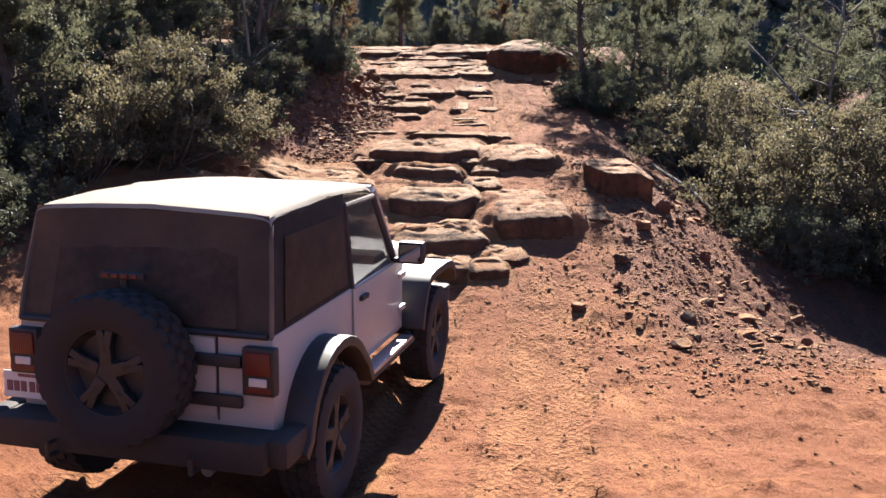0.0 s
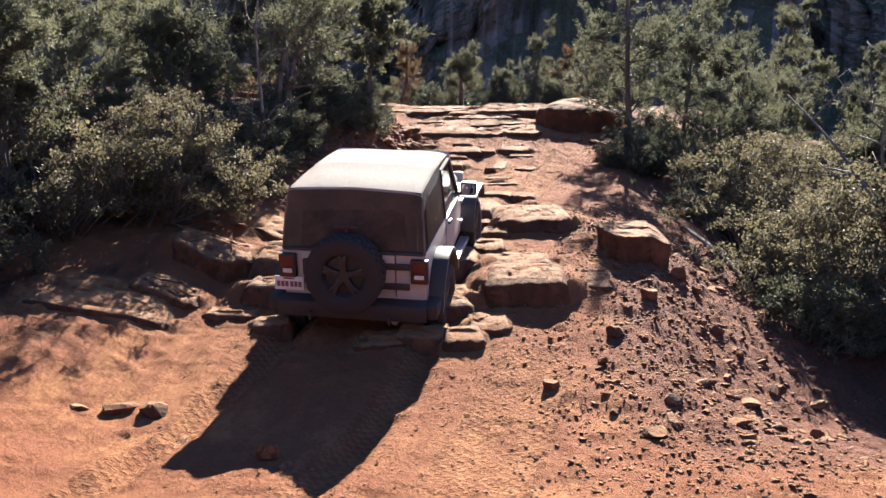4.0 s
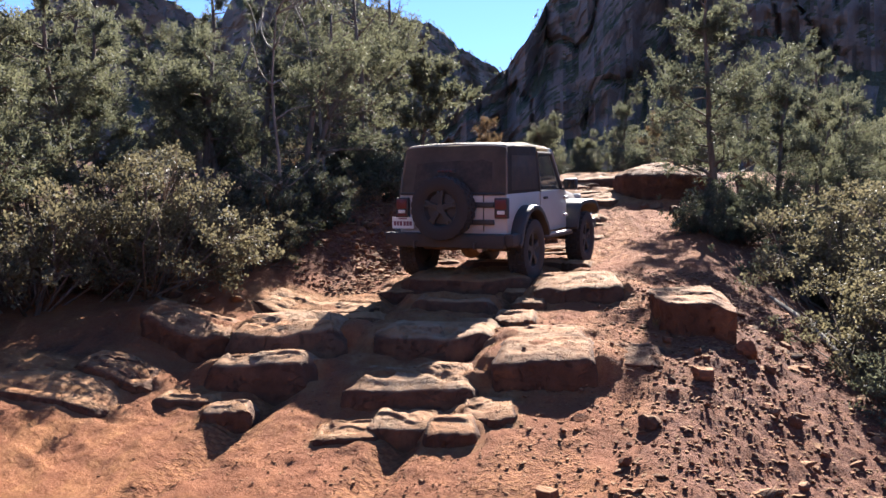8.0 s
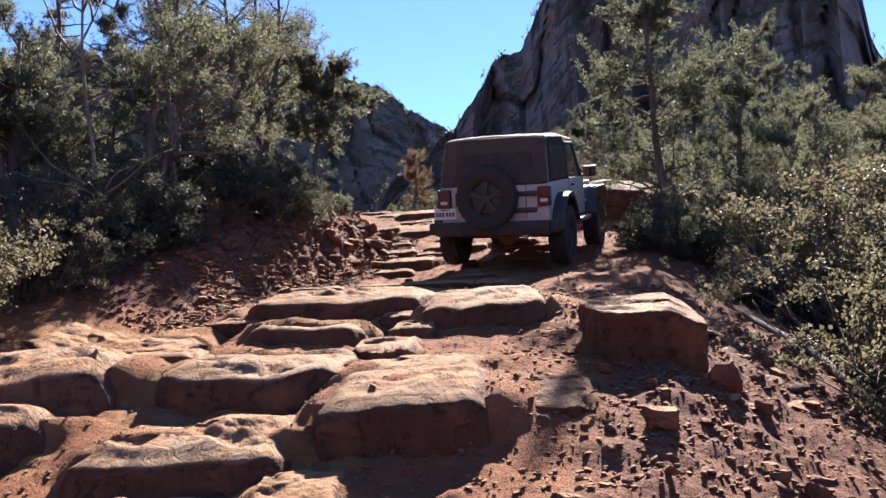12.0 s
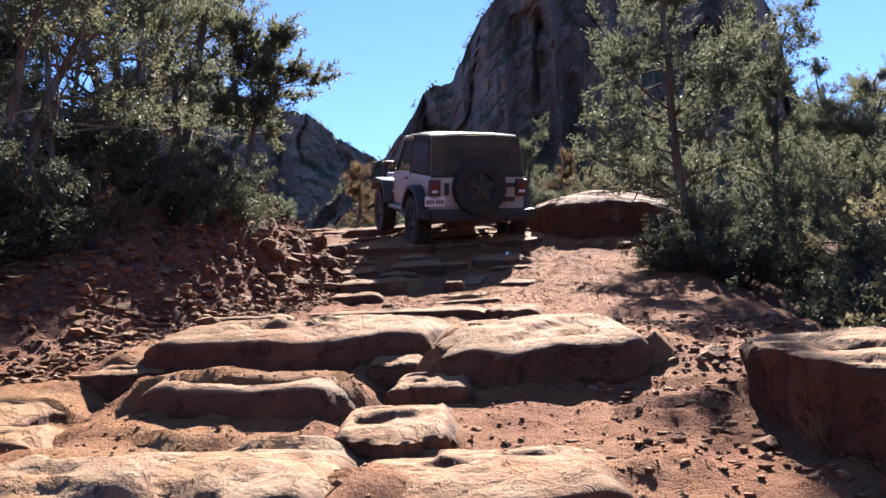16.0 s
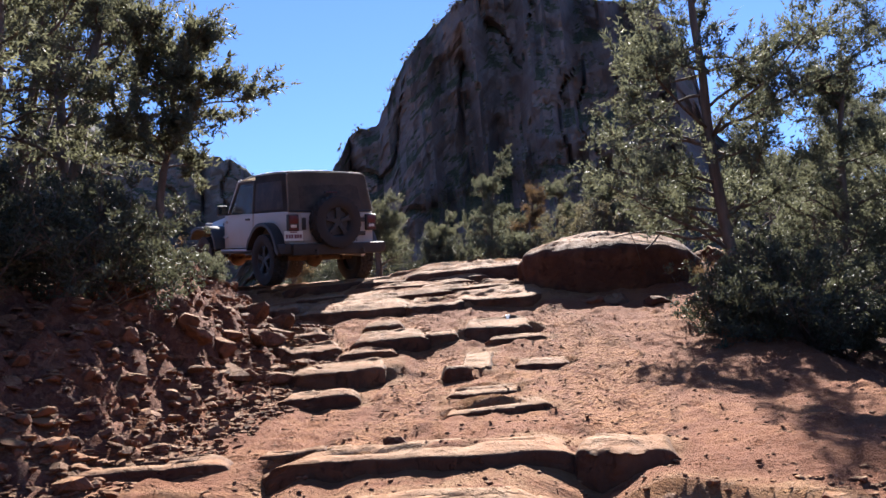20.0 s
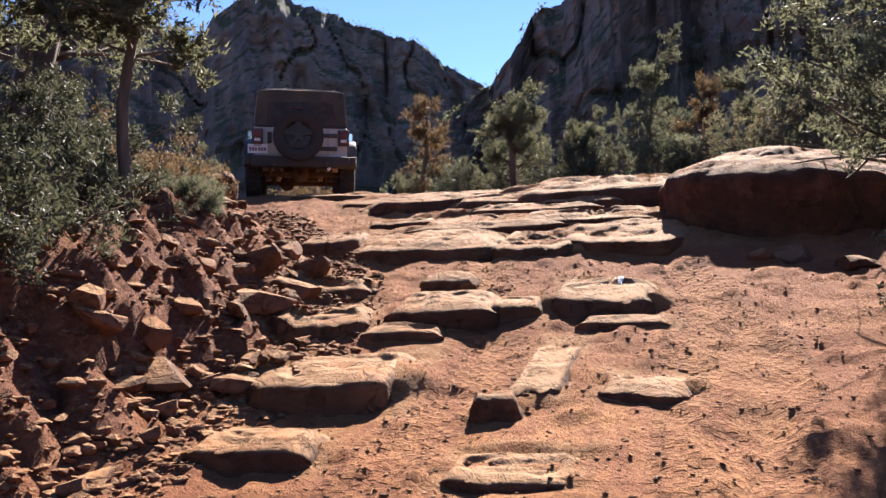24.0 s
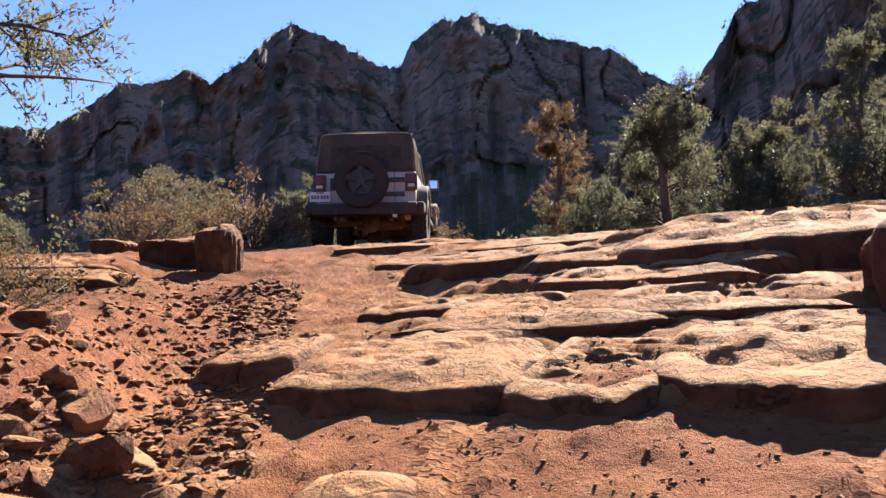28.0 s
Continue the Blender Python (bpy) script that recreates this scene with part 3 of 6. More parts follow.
def surface_height(x, y):
    """The ground with its ruts, ripples and clods."""
    x, y = np.asarray(x, float), np.asarray(y, float)
    near = (1 - smooth01(np.abs(x), 8, 20)) * (1 - smooth01(y, 33, 45)) * smooth01(y, -8, -2)
    z = ground_height(x, y)
    z = z + 0.5 * fbm(x * 0.02, y * 0.02, 3, 11) * smooth01(np.hypot(x, y - 15), 30, 90) * 6
    scree = scree_strength(x, y)
    relief = 0.04 * fbm(x * 0.9, y * 0.9, 3, 1) + 0.035 * fbm(x * 2.8, y * 2.8, 4, 2) + 0.03 * fbm(x * 3.6, y * 1.1, 3, 14) + 0.014 * fbm(x * 11, y * 11, 1, 15)
    clods = 0.06 * np.maximum(fbm(x * 6.5, y * 6.5, 3, 3), 0) ** 1.2 + scree * 0.05 * np.maximum(fbm(x * 5.0, y * 5.0, 3, 7) - 0.05, 0)
    cover = bedrock_cover(np.ravel(x), np.ravel(y)).reshape(np.shape(x)) if np.ndim(x) else 0.0
    z = z + near * (relief + clods * (1 - 0.7 * cover)) + soil_aprons(x, y) + near * 0.055 * cover * terraces(x, y)
    bank = bank_strength(x, y)
    z = z + bank * (0.17 * broken_blocks(x, y, 0.42, 650) + 0.10 * broken_blocks(x, y, 0.17, 660))
    z = z - near * ((0.125 - 0.09 * smooth01(y, 14, 18)) * rut_strength(x, y) + 0.03 * second_track(x, y))
    return z


def spread(fine_a, fine_b, step, far_a, far_b, growth=1.13):
    inner = list(np.arange(fine_a, fine_b + 1e-6, step))
    low, high, d = [], [], step
    p = fine_a
    while p > far_a:
        d *= growth
        p -= d
        low.append(p)
    p, d = fine_b, step
    while p < far_b:
        d *= growth
        p += d
        high.append(p)
    return np.array(low[::-1] + inner + high)


def make_ground():
    xs, ys = spread(-4.2, 4.4, 0.042, -2600, 2600), spread(4.2, 28.5, 0.042, -900, 3000)
    gx, gy = np.meshgrid(xs, ys)
    gz = surface_height(gx, gy)
    nx, ny = len(xs), len(ys)
    verts = np.stack([gx, gy, gz], -1).reshape(-1, 3)
    idx = np.arange(nx * ny).reshape(ny, nx)
    faces = np.stack([idx[:-1, :-1], idx[:-1, 1:], idx[1:, 1:], idx[1:, :-1]], -1).reshape(-1, 4)
    me = bpy.data.meshes.new("ground")
    me.vertices.add(len(verts))
    me.vertices.foreach_set("co", verts.ravel())
    me.loops.add(faces.size)
    me.loops.foreach_set("vertex_index", faces.ravel())
    me.polygons.add(len(faces))
    me.polygons.foreach_set("loop_start", np.arange(0, faces.size, 4))
    me.polygons.foreach_set("use_smooth", np.ones(len(faces), bool))
    me.update()
    x, y = gx.ravel(), gy.ravel()
    litter = np.clip(smooth01(-2.9 + 0.6 * fbm(x, y, 3, 60) - x, 0, 0.8) * (1 - 0.7 * smooth01(fbm(x * 0.7, y * 0.7, 3, 61), 0.1, 0.3)) * smooth01(y, 8.3, 9.5) + smooth01(x - 4.0 + 0.5 * fbm(x, y, 3, 62), 0, 0.8) * smooth01(y + 1.2 * fbm(x * 0.5, y * 0.5, 3, 63), 8.0, 11.5), 0, 1)
    litter = litter * (1 - 0.8 * smooth01(y, 23, 25))
    line = np.interp(y, LINE_Y, LINE_X)
    other = np.interp(y, [0, 4, 5.5, 7, 9, 11, 16, 21], [0.2, 0.25, 0.4, 0.6, 1.0, 1.3, 1.13, 1.38])
    third = np.interp(y, [0, 4, 5.5, 7, 9, 11], [0.55, 0.65, 0.8, 1.05, 1.35, 1.7])
    offs = np.stack([x - line - 0.8, x - line + 0.8, x - other, x - third])
    across = np.take_along_axis(offs, np.abs(offs).argmin(0)[None], 0)[0]
    for name, values in (("across", np.clip(across, -0.5, 0.5)), ("rut", np.clip(rut_strength(x, y) + second_track(x, y), 0, 1)), ("scree", scree_strength(x, y)), ("litter", litter), ("bedrock", bedrock_cover(x, y))):
        me.attributes.new(name, "FLOAT", "POINT").data.foreach_set("value", values.astype(np.float32))
    me.materials.append(SOIL)
    return tagged(new("ground", me), "red sandy trail climbing between rocks and brush", "ground", kind="structure")


make_ground()


def height_at(x, y):
    return float(surface_height(np.array([x]), np.array([y]))[0])


# --- cliffs -------------------------------------------------------------------
SLOPES, CRESTS = [], []


def cliff(name, label, azimuths, elevations, distance, seed, steps=620, eye=(0.0, 0.0, 2.3), talus=0.5, deep=125):
    """A rock wall whose crest stands at these elevations (degrees) round the valley: wooded talus, buttresses split by clefts, level beds, a domed top."""
    az = np.linspace(azimuths[0], azimuths[-1], steps)
    el = np.interp(az, azimuths, elevations)
    el = el + 0.22 * fbm(az * 1.1, az * 0, 4, seed) + 0.10 * value_noise(az * 3.6, az * 0, seed + 3) + 0.06 * value_noise(az * 9.0, az * 0, seed + 4)
    rows = [(-0.15, 1.0), (0.0, 1.0)] + [(talus * k / 14, 1 - 0.55 * k / 14) for k in range(1, 15)]
    rows += [(talus + (1 - talus) * k / 60, 0.45 - 0.16 * (k / 60)) for k in range(1, 61)] + [(0.93, -0.1), (0.6, -0.4), (0.1, -1.0)]
    verts = []
    zero = az * 0
    for j, (s, back) in enumerate(rows):
        a = np.radians(az)
        wall = float(smooth01(s, talus * 0.75, talus * 1.05))
        gully = fbm(az * 0.33, zero + 0.8 * s, 4, seed + 9) * 26
        pillar = (1 - np.abs(fbm(az * 0.42, zero + 1.6 * s, 3, seed + 5)) * 2.0) * 15 * wall
        cleft = (1 - smooth01(np.abs(value_noise(az * 0.6 + 0.5 * value_noise(zero + 6 * s, az * 0.5, seed + 6), zero + 3.0 * s, seed + 7)), 0.0, 0.09)) * 6 * wall
        bed = s * 14 + 1.6 * fbm(az * 0.2, zero + 2 * s, 3, seed + 22)
        shelf = (np.floor(bed) + smooth01(bed - np.floor(bed), 0.0, 0.25)) - bed
        band = 2.5 * shelf * wall + 5 * value_noise(az * 0.25, zero + s * 13, seed + 20) * wall
        chunk = 5.0 * fbm(az * 1.3, zero + s * 20, 4, seed + 21) * (0.25 + 0.75 * wall)
        r = distance - deep * back + gully - pillar + cleft + band + chunk
        z = eye[2] + r * np.tan(np.radians(np.maximum(el, 0.5))) * s
        verts.append(np.stack([eye[0] + r * np.sin(a), eye[1] + r * np.cos(a), z], -1))
    verts = np.array(verts)
    m, k = verts.shape[:2]
    idx = np.arange(m * k).reshape(m, k)
    faces = np.stack([idx[:-1, :-1], idx[:-1, 1:], idx[1:, 1:], idx[1:, :-1]], -1).reshape(-1, 4)
    me = bpy.data.meshes.new(name)
    me.from_pydata(verts.reshape(-1, 3).tolist(), [], faces.tolist())
    me.materials.append(CLIFF)
    SLOPES.append(verts[3:18].reshape(-1, 3))
    CRESTS.append(verts[74:77].reshape(-1, 3))
    return tagged(new(name, me), label, "cliff", kind="structure")


cliff("backdrop_mountain", "distant grey-brown sandstone cliffs with a jagged crest", [-100, -80, -62, -52, -48.7, -44.7, -41.7, -40.7, -39.2, -36.2, -34.2, -31.2, -28.7, -27.3, -26.5, -24.5, -22.5, -20.1, -17.2, -14.0, -12.0, -9.6, -5, 5], [5.7, 7.7, 10.5, 12.0, 11.6, 14.3, 14.5, 15.3, 14.5, 16.8, 18.1, 16.8, 15.5, 15.5, 16.9, 18.0, 18.3, 17.3, 16.3, 15.5, 13.9, 12.5, 10.2, 8.2], 620, 3)
cliff("backdrop_butte", "tall dark sandstone butte standing in shade", [-24, -17, -13, -9.0, -7.0, -6.4, -4.5, -2.4, -0.7, 1.3, 3.2, 7.0, 11.2, 13.9, 15.8, 16.3, 16.9, 18.8, 24, 32, 45, 70, 100], [1, 4.5, 9.5, 12.6, 15.0, 16.6, 17.1, 20.8, 22.6, 24.0, 24.9, 24.2, 22.9, 22.4, 19, 15, 13.8, 12.5, 10, 8.5, 7.5, 6, 4], 400, 8)

# --- shaping helpers ----------------------------------------------------------
def part(name, bm, material, parent, label="", smooth=False, at=None):
    me = bpy.data.meshes.new(name)
    if isinstance(bm, tuple):
        me.from_pydata(*bm)
    else:
        bmesh.ops.recalc_face_normals(bm, faces=bm.faces)
        bm.to_mesh(me)
        bm.free()
    me.materials.append(material)
    if smooth:
        me.polygons.foreach_set("use_smooth", [True] * len(me.polygons))
        if smooth != "all":
            me.set_sharp_from_angle(angle=radians(42))
    ob = new(name, me)
    if parent:
        ob.parent = parent
    if at is not None:
        ob.matrix_basis = at
    if label:
        ob["label"] = label
    return ob


def add_box(bm, x0, x1, y0, y1, z0, z1, bevel=0.0, m=None):
    made = bmesh.ops.create_cube(bm, size=1.0)["verts"]
    for v in made:
        v.co = Vector(((x0 + x1) / 2 + v.co.x * (x1 - x0), (y0 + y1) / 2 + v.co.y * (y1 - y0), (z0 + z1) / 2 + v.co.z * (z1 - z0)))
    if bevel:
        edges = list({e for v in made for e in v.link_edges})
        made = bmesh.ops.bevel(bm, geom=edges, offset=bevel, segments=2, profile=0.6, affect="EDGES")["verts"]
    if m is not None:
        bmesh.ops.transform(bm, matrix=m, verts=list({v for v in made}))
    return bm


def box(*a, **k):
    return add_box(bmesh.new(), *a, **k)


def prism(outline, x0, x1, bevel=0.0, inset=0.0):
    """A side outline of (y, z) drawn out from x0 to x1."""
    bm = bmesh.new()
    a = [bm.verts.new((x0, y, z)) for y, z in outline]
    b = [bm.verts.new((x1, y, z)) for y, z in outline]
    bm.faces.new(a)
    bm.faces.new(b[::-1])
    for i in range(len(a)):
        j = (i + 1) % len(a)
        bm.faces.new((a[j], a[i], b[i], b[j]))
    if bevel:
        bmesh.ops.bevel(bm, geom=[e for e in bm.edges if abs(e.verts[0].co.x - e.verts[1].co.x) < 1e-6], offset=bevel, segments=2, profile=0.6, affect="EDGES")
    return bm


def add_tube(bm, points, radii, sides=8, closed_ends=True):
    rings = []
    points = [Vector(p) for p in points]
    for i, p in enumerate(points):
        d = (points[min(i + 1, len(points) - 1)] - points[max(i - 1, 0)]).normalized()
        u = d.orthogonal().normalized()
        if rings and abs(d.dot(last)) < 0.99999:
            u = (lastu - d * lastu.dot(d)).normalized()
        elif rings:
            u = lastu
        w = d.cross(u)
        r = radii[i] if isinstance(radii, (list, tuple)) else radii
        rings.append([bm.verts.new(p + r * (math.cos(2 * math.pi * k / sides) * u + math.sin(2 * math.pi * k / sides) * w)) for k in range(sides)])
        last, lastu = d, u
    for a, b in zip(rings, rings[1:]):
        for k in range(sides):
            bm.faces.new((a[k], a[(k + 1) % sides], b[(k + 1) % sides], b[k]))
    if closed_ends:
        bm.faces.new(rings[0][::-1])
        bm.faces.new(rings[-1])
    return bm


def tube(points, radii, sides=8):
    return add_tube(bmesh.new(), points, radii, sides)


def lathe(profile, steps=40):
    """Turns a profile of (x, r) round the x axis."""
    bm = bmesh.new()
    rings = [[bm.verts.new((x, r * math.cos(2 * math.pi * k / steps), r * math.sin(2 * math.pi * k / steps))) for k in range(steps)] for x, r in profile]
    for a, b in zip(rings, rings[1:]):
        for k in range(steps):
            bm.faces.new((a[k], b[k], b[(k + 1) % steps], a[(k + 1) % steps]))
    return bm


def ribbon(path, x0, x1, thick, bevel=0.012):
    """A strip that follows a side path of (y, z), from x0 to x1, with thickness."""
    bm = bmesh.new()
    rows = []
    for i, (y, z) in enumerate(path):
        ya, za = path[max(i - 1, 0)]
        yb, zb = path[min(i + 1, len(path) - 1)]
        d = math.hypot(yb - ya, zb - za) or 1
        ny, nz = (zb - za) / d * thick, -(yb - ya) / d * thick
        rows.append([bm.verts.new(c) for c in ((x0, y, z), (x1, y, z), (x1, y + ny, z + nz), (x0, y + ny, z + nz))])
    for a, b in zip(rows, rows[1:]):
        for k in range(4):
            bm.faces.new((a[k], a[(k + 1) % 4], b[(k + 1) % 4], b[k]))
    bm.faces.new(rows[0][::-1])
    bm.faces.new(rows[-1])
    bmesh.ops.recalc_face_normals(bm, faces=bm.faces)
    if bevel:
        sharp = [e for e in bm.edges if len(e.link_faces) == 2 and e.calc_face_angle() > 1.0]
        bmesh.ops.bevel(bm, geom=sharp, offset=bevel, segments=2, profile=0.6, affect="EDGES")
    return bm


# --- the off-road car -----------------------------------------------------------
PAINT = paint_material("dusty_white_paint", (0.37, 0.35, 0.325), 0.32, 0.7)
TRIM = paint_material("black_plastic_trim", (0.014, 0.014, 0.015), 0.55, 0.12)
BUMPER = paint_material("dusty_black_bumper", (0.009, 0.009, 0.009), 0.75, 0.12)
RUBBER = paint_material("dusty_tyre_rubber", (0.016, 0.015, 0.015), 0.8, 0.45, 0, (0.06, 0.036, 0.025))
ALLOY = paint_material("dark_alloy_wheel", (0.016, 0.016, 0.016), 0.5, 0.18, 0.0, (0.08, 0.048, 0.035))
STEEL = paint_material("scuffed_steel_rail", (0.45, 0.45, 0.46), 0.3, 0.3, 0.9)
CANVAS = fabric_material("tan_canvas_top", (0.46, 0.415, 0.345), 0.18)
# the roof's tan canvas again, with the shade of the rear in its colour
CANVAS_BACK_SHADED = fabric_material("tan_canvas_rear", (0.092, 0.074, 0.058), 0.22)
# dark side canvas, deepened by painting in the shade on the quarters
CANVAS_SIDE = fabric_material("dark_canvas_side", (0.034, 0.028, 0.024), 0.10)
VINYL = glass_material("tinted_vinyl_window", (0.062, 0.047, 0.038), 0.04, 0.35, 0.15)
GLASS = glass_material("car_window_glass", (0.10, 0.12, 0.13), 0.6)
LAMP_RED = lamp_material("red_tail_lens", (0.06, 0.005, 0.005), 0.035)
LAMP_CLEAR = lamp_material("clear_reverse_lens", (0.6, 0.55, 0.5), 0.0)
PLATE = paint_material("pale_number_plate", (0.62, 0.62, 0.58), 0.4, 0.3)
PLATE_INK = paint_material("number_plate_bars", (0.16, 0.05, 0.07), 0.5, 0.2)
SEAT = fabric_material("grey_seat_cloth", (0.06, 0.055, 0.05), 0.2)
UNDER = paint_material("dirty_underbody_metal", (0.03, 0.028, 0.027), 0.7, 0.7)
MIRROR = Nodes("mirror_glass").done((0.5, 0.52, 0.55), 0.03, None, Metallic=1.0)

REAR_WHEEL, FRONT_WHEEL, TRACK, TYRE_R = 0.0, 2.42, 0.79, 0.41


def tyre_mesh():
    """One knobbly carcass: shoulder and centre blocks raised in two staggered rows."""
    r, steps = TYRE_R, 104
    profile = [(-0.10, 0.235, 0), (-0.125, 0.27, 0), (-0.130, 0.32, 0), (-0.126, 0.365, 0), (-0.124, r - 0.032, 1), (-0.118, r - 0.006, 1), (-0.070, r, 1), (-0.064, r - 0.016, 0), (-0.058, r, 2), (-0.006, r + 0.002, 2), (0.0, r - 0.016, 0), (0.006, r + 0.002, 1), (0.058, r, 1), (0.064, r - 0.016, 0), (0.070, r, 2), (0.118, r - 0.006, 2), (0.124, r - 0.032, 2), (0.126, 0.365, 0), (0.130, 0.32, 0), (0.125, 0.27, 0), (0.10, 0.235, 0)]
    bm = bmesh.new()
    rows = []
    for k in range(steps):
        a = 2 * math.pi * k / steps
        row = []
        for x, q, block_row in profile:
            sunk = block_row and (k + (2 if block_row == 2 else 0)) % 4 == 0
            q = min(q, r - 0.02) - (0.004 if abs(x) > 0.12 else 0) if sunk else q
            row.append(bm.verts.new((x, q * math.sin(a), q * math.cos(a))))
        rows.append(row)
    for k in range(steps):
        for j in range(len(profile) - 1):
            bm.faces.new((rows[k][j], rows[k][j + 1], rows[(k + 1) % steps][j + 1], rows[(k + 1) % steps][j]))
    return bm


def rim_mesh(side):
    bm = lathe([(0.085, 0.0), (0.085, 0.06), (0.07, 0.075), (0.04, 0.08), (0.035, 0.2), (0.06, 0.215), (0.098, 0.232), (0.10, 0.24), (-0.10, 0.24), (-0.10, 0.225), (-0.05, 0.21), (-0.02, 0.1), (-0.02, 0.0)], 40)
    if side < 0:
        bmesh.ops.scale(bm, vec=(-1, 1, 1), verts=bm.verts)
    return bm


def spoke_mesh(side):
    """Five forked spokes: a broad root at the hub that splits towards the rim."""
    bm = bmesh.new()
    for k in range(5):
        turn = Matrix.Rotation(2 * math.pi * k / 5, 4, "X")
        add_box(bm, 0.050, 0.092, -0.034, 0.034, 0.05, 0.13, 0.008, turn)
        for lean in (-13, 13):
            arm = turn @ Matrix.Translation((0, 0, 0.10)) @ Matrix.Rotation(radians(lean), 4, "X")
            add_box(bm, 0.052, 0.094, -0.021, 0.021, 0.0, 0.128, 0.006, arm)
    if side < 0:
        bmesh.ops.scale(bm, vec=(-1, 1, 1), verts=bm.verts)
    return bm


def make_wheel(parent, m, side, name="wheel"):
    rim = part(name, rim_mesh(side), ALLOY, parent, "dusty dark alloy wheel", True, m)
    part("tyre", tyre_mesh(), RUBBER, rim, "knobbly dust-caked off-road tyre", True)
    part("spokes", spoke_mesh(side), ALLOY, rim, "", True)
    return rim


def arch(yc, zc, r, a0, a1, n=9):
    return [(yc + r * math.cos(radians(a0 + (a1 - a0) * k / n)), zc + r * math.sin(radians(a0 + (a1 - a0) * k / n))) for k in range(n + 1)]


def canvas_roof():
    """The stretched canvas: bows across, rounded along the sides, sloping to the windscreen."""
    bm = bmesh.new()
    stations = [(-0.515, 1.765, 0.715), (-0.50, 1.788, 0.712), (-0.42, 1.802, 0.705), (-0.05, 1.815, 0.695), (0.33, 1.825, 0.69), (0.37, 1.832, 0.69), (0.41, 1.825, 0.69), (0.80, 1.82, 0.685), (1.15, 1.795, 0.68), (1.27, 1.765, 0.675), (1.31, 1.735, 0.675)]
    rows = []
    for y, z, w in stations:
        row = []
        for u in (-1.0, -0.985, -0.94, -0.85, -0.5, 0.0, 0.5, 0.85, 0.94, 0.985, 1.0):
            drop = {1.0: 0.042, 0.985: 0.02, 0.94: 0.007, 0.85: 0.002}.get(abs(u), 0.0)
            row.append(bm.verts.new((u * w, y, z - drop + 0.018 * (1 - u * u) + 0.006 * math.sin(9 * y + 4 * u))))
        rows.append(row)
    for a, b in zip(rows, rows[1:]):
        for k in range(len(a) - 1):
            bm.faces.new((a[k], a[k + 1], b[k + 1], b[k]))
    bmesh.ops.solidify(bm, geom=bm.faces[:], thickness=0.012)
    return bm


def panel_between(a, b, c, d, thick=0.014, cuts=6, puff=0.0):
    """A four-cornered sheet with thickness, slightly bellied."""
    a, b, c, d = map(Vector, (a, b, c, d))
    n = (b - a).cross(d - a).normalized()
    bm = bmesh.new()
    rows = []
    for i in range(cuts + 1):
        u = i / cuts
        rows.append([bm.verts.new((a.lerp(b, j / cuts)).lerp(d.lerp(c, j / cuts), u) + n * puff * math.sin(math.pi * u) * math.sin(math.pi * j / cuts)) for j in range(cuts + 1)])
    for p, q in zip(rows, rows[1:]):
        for j in range(cuts):
            bm.faces.new((p[j], p[j + 1], q[j + 1], q[j]))
    bmesh.ops.solidify(bm, geom=bm.faces[:], thickness=thick)
    return bm


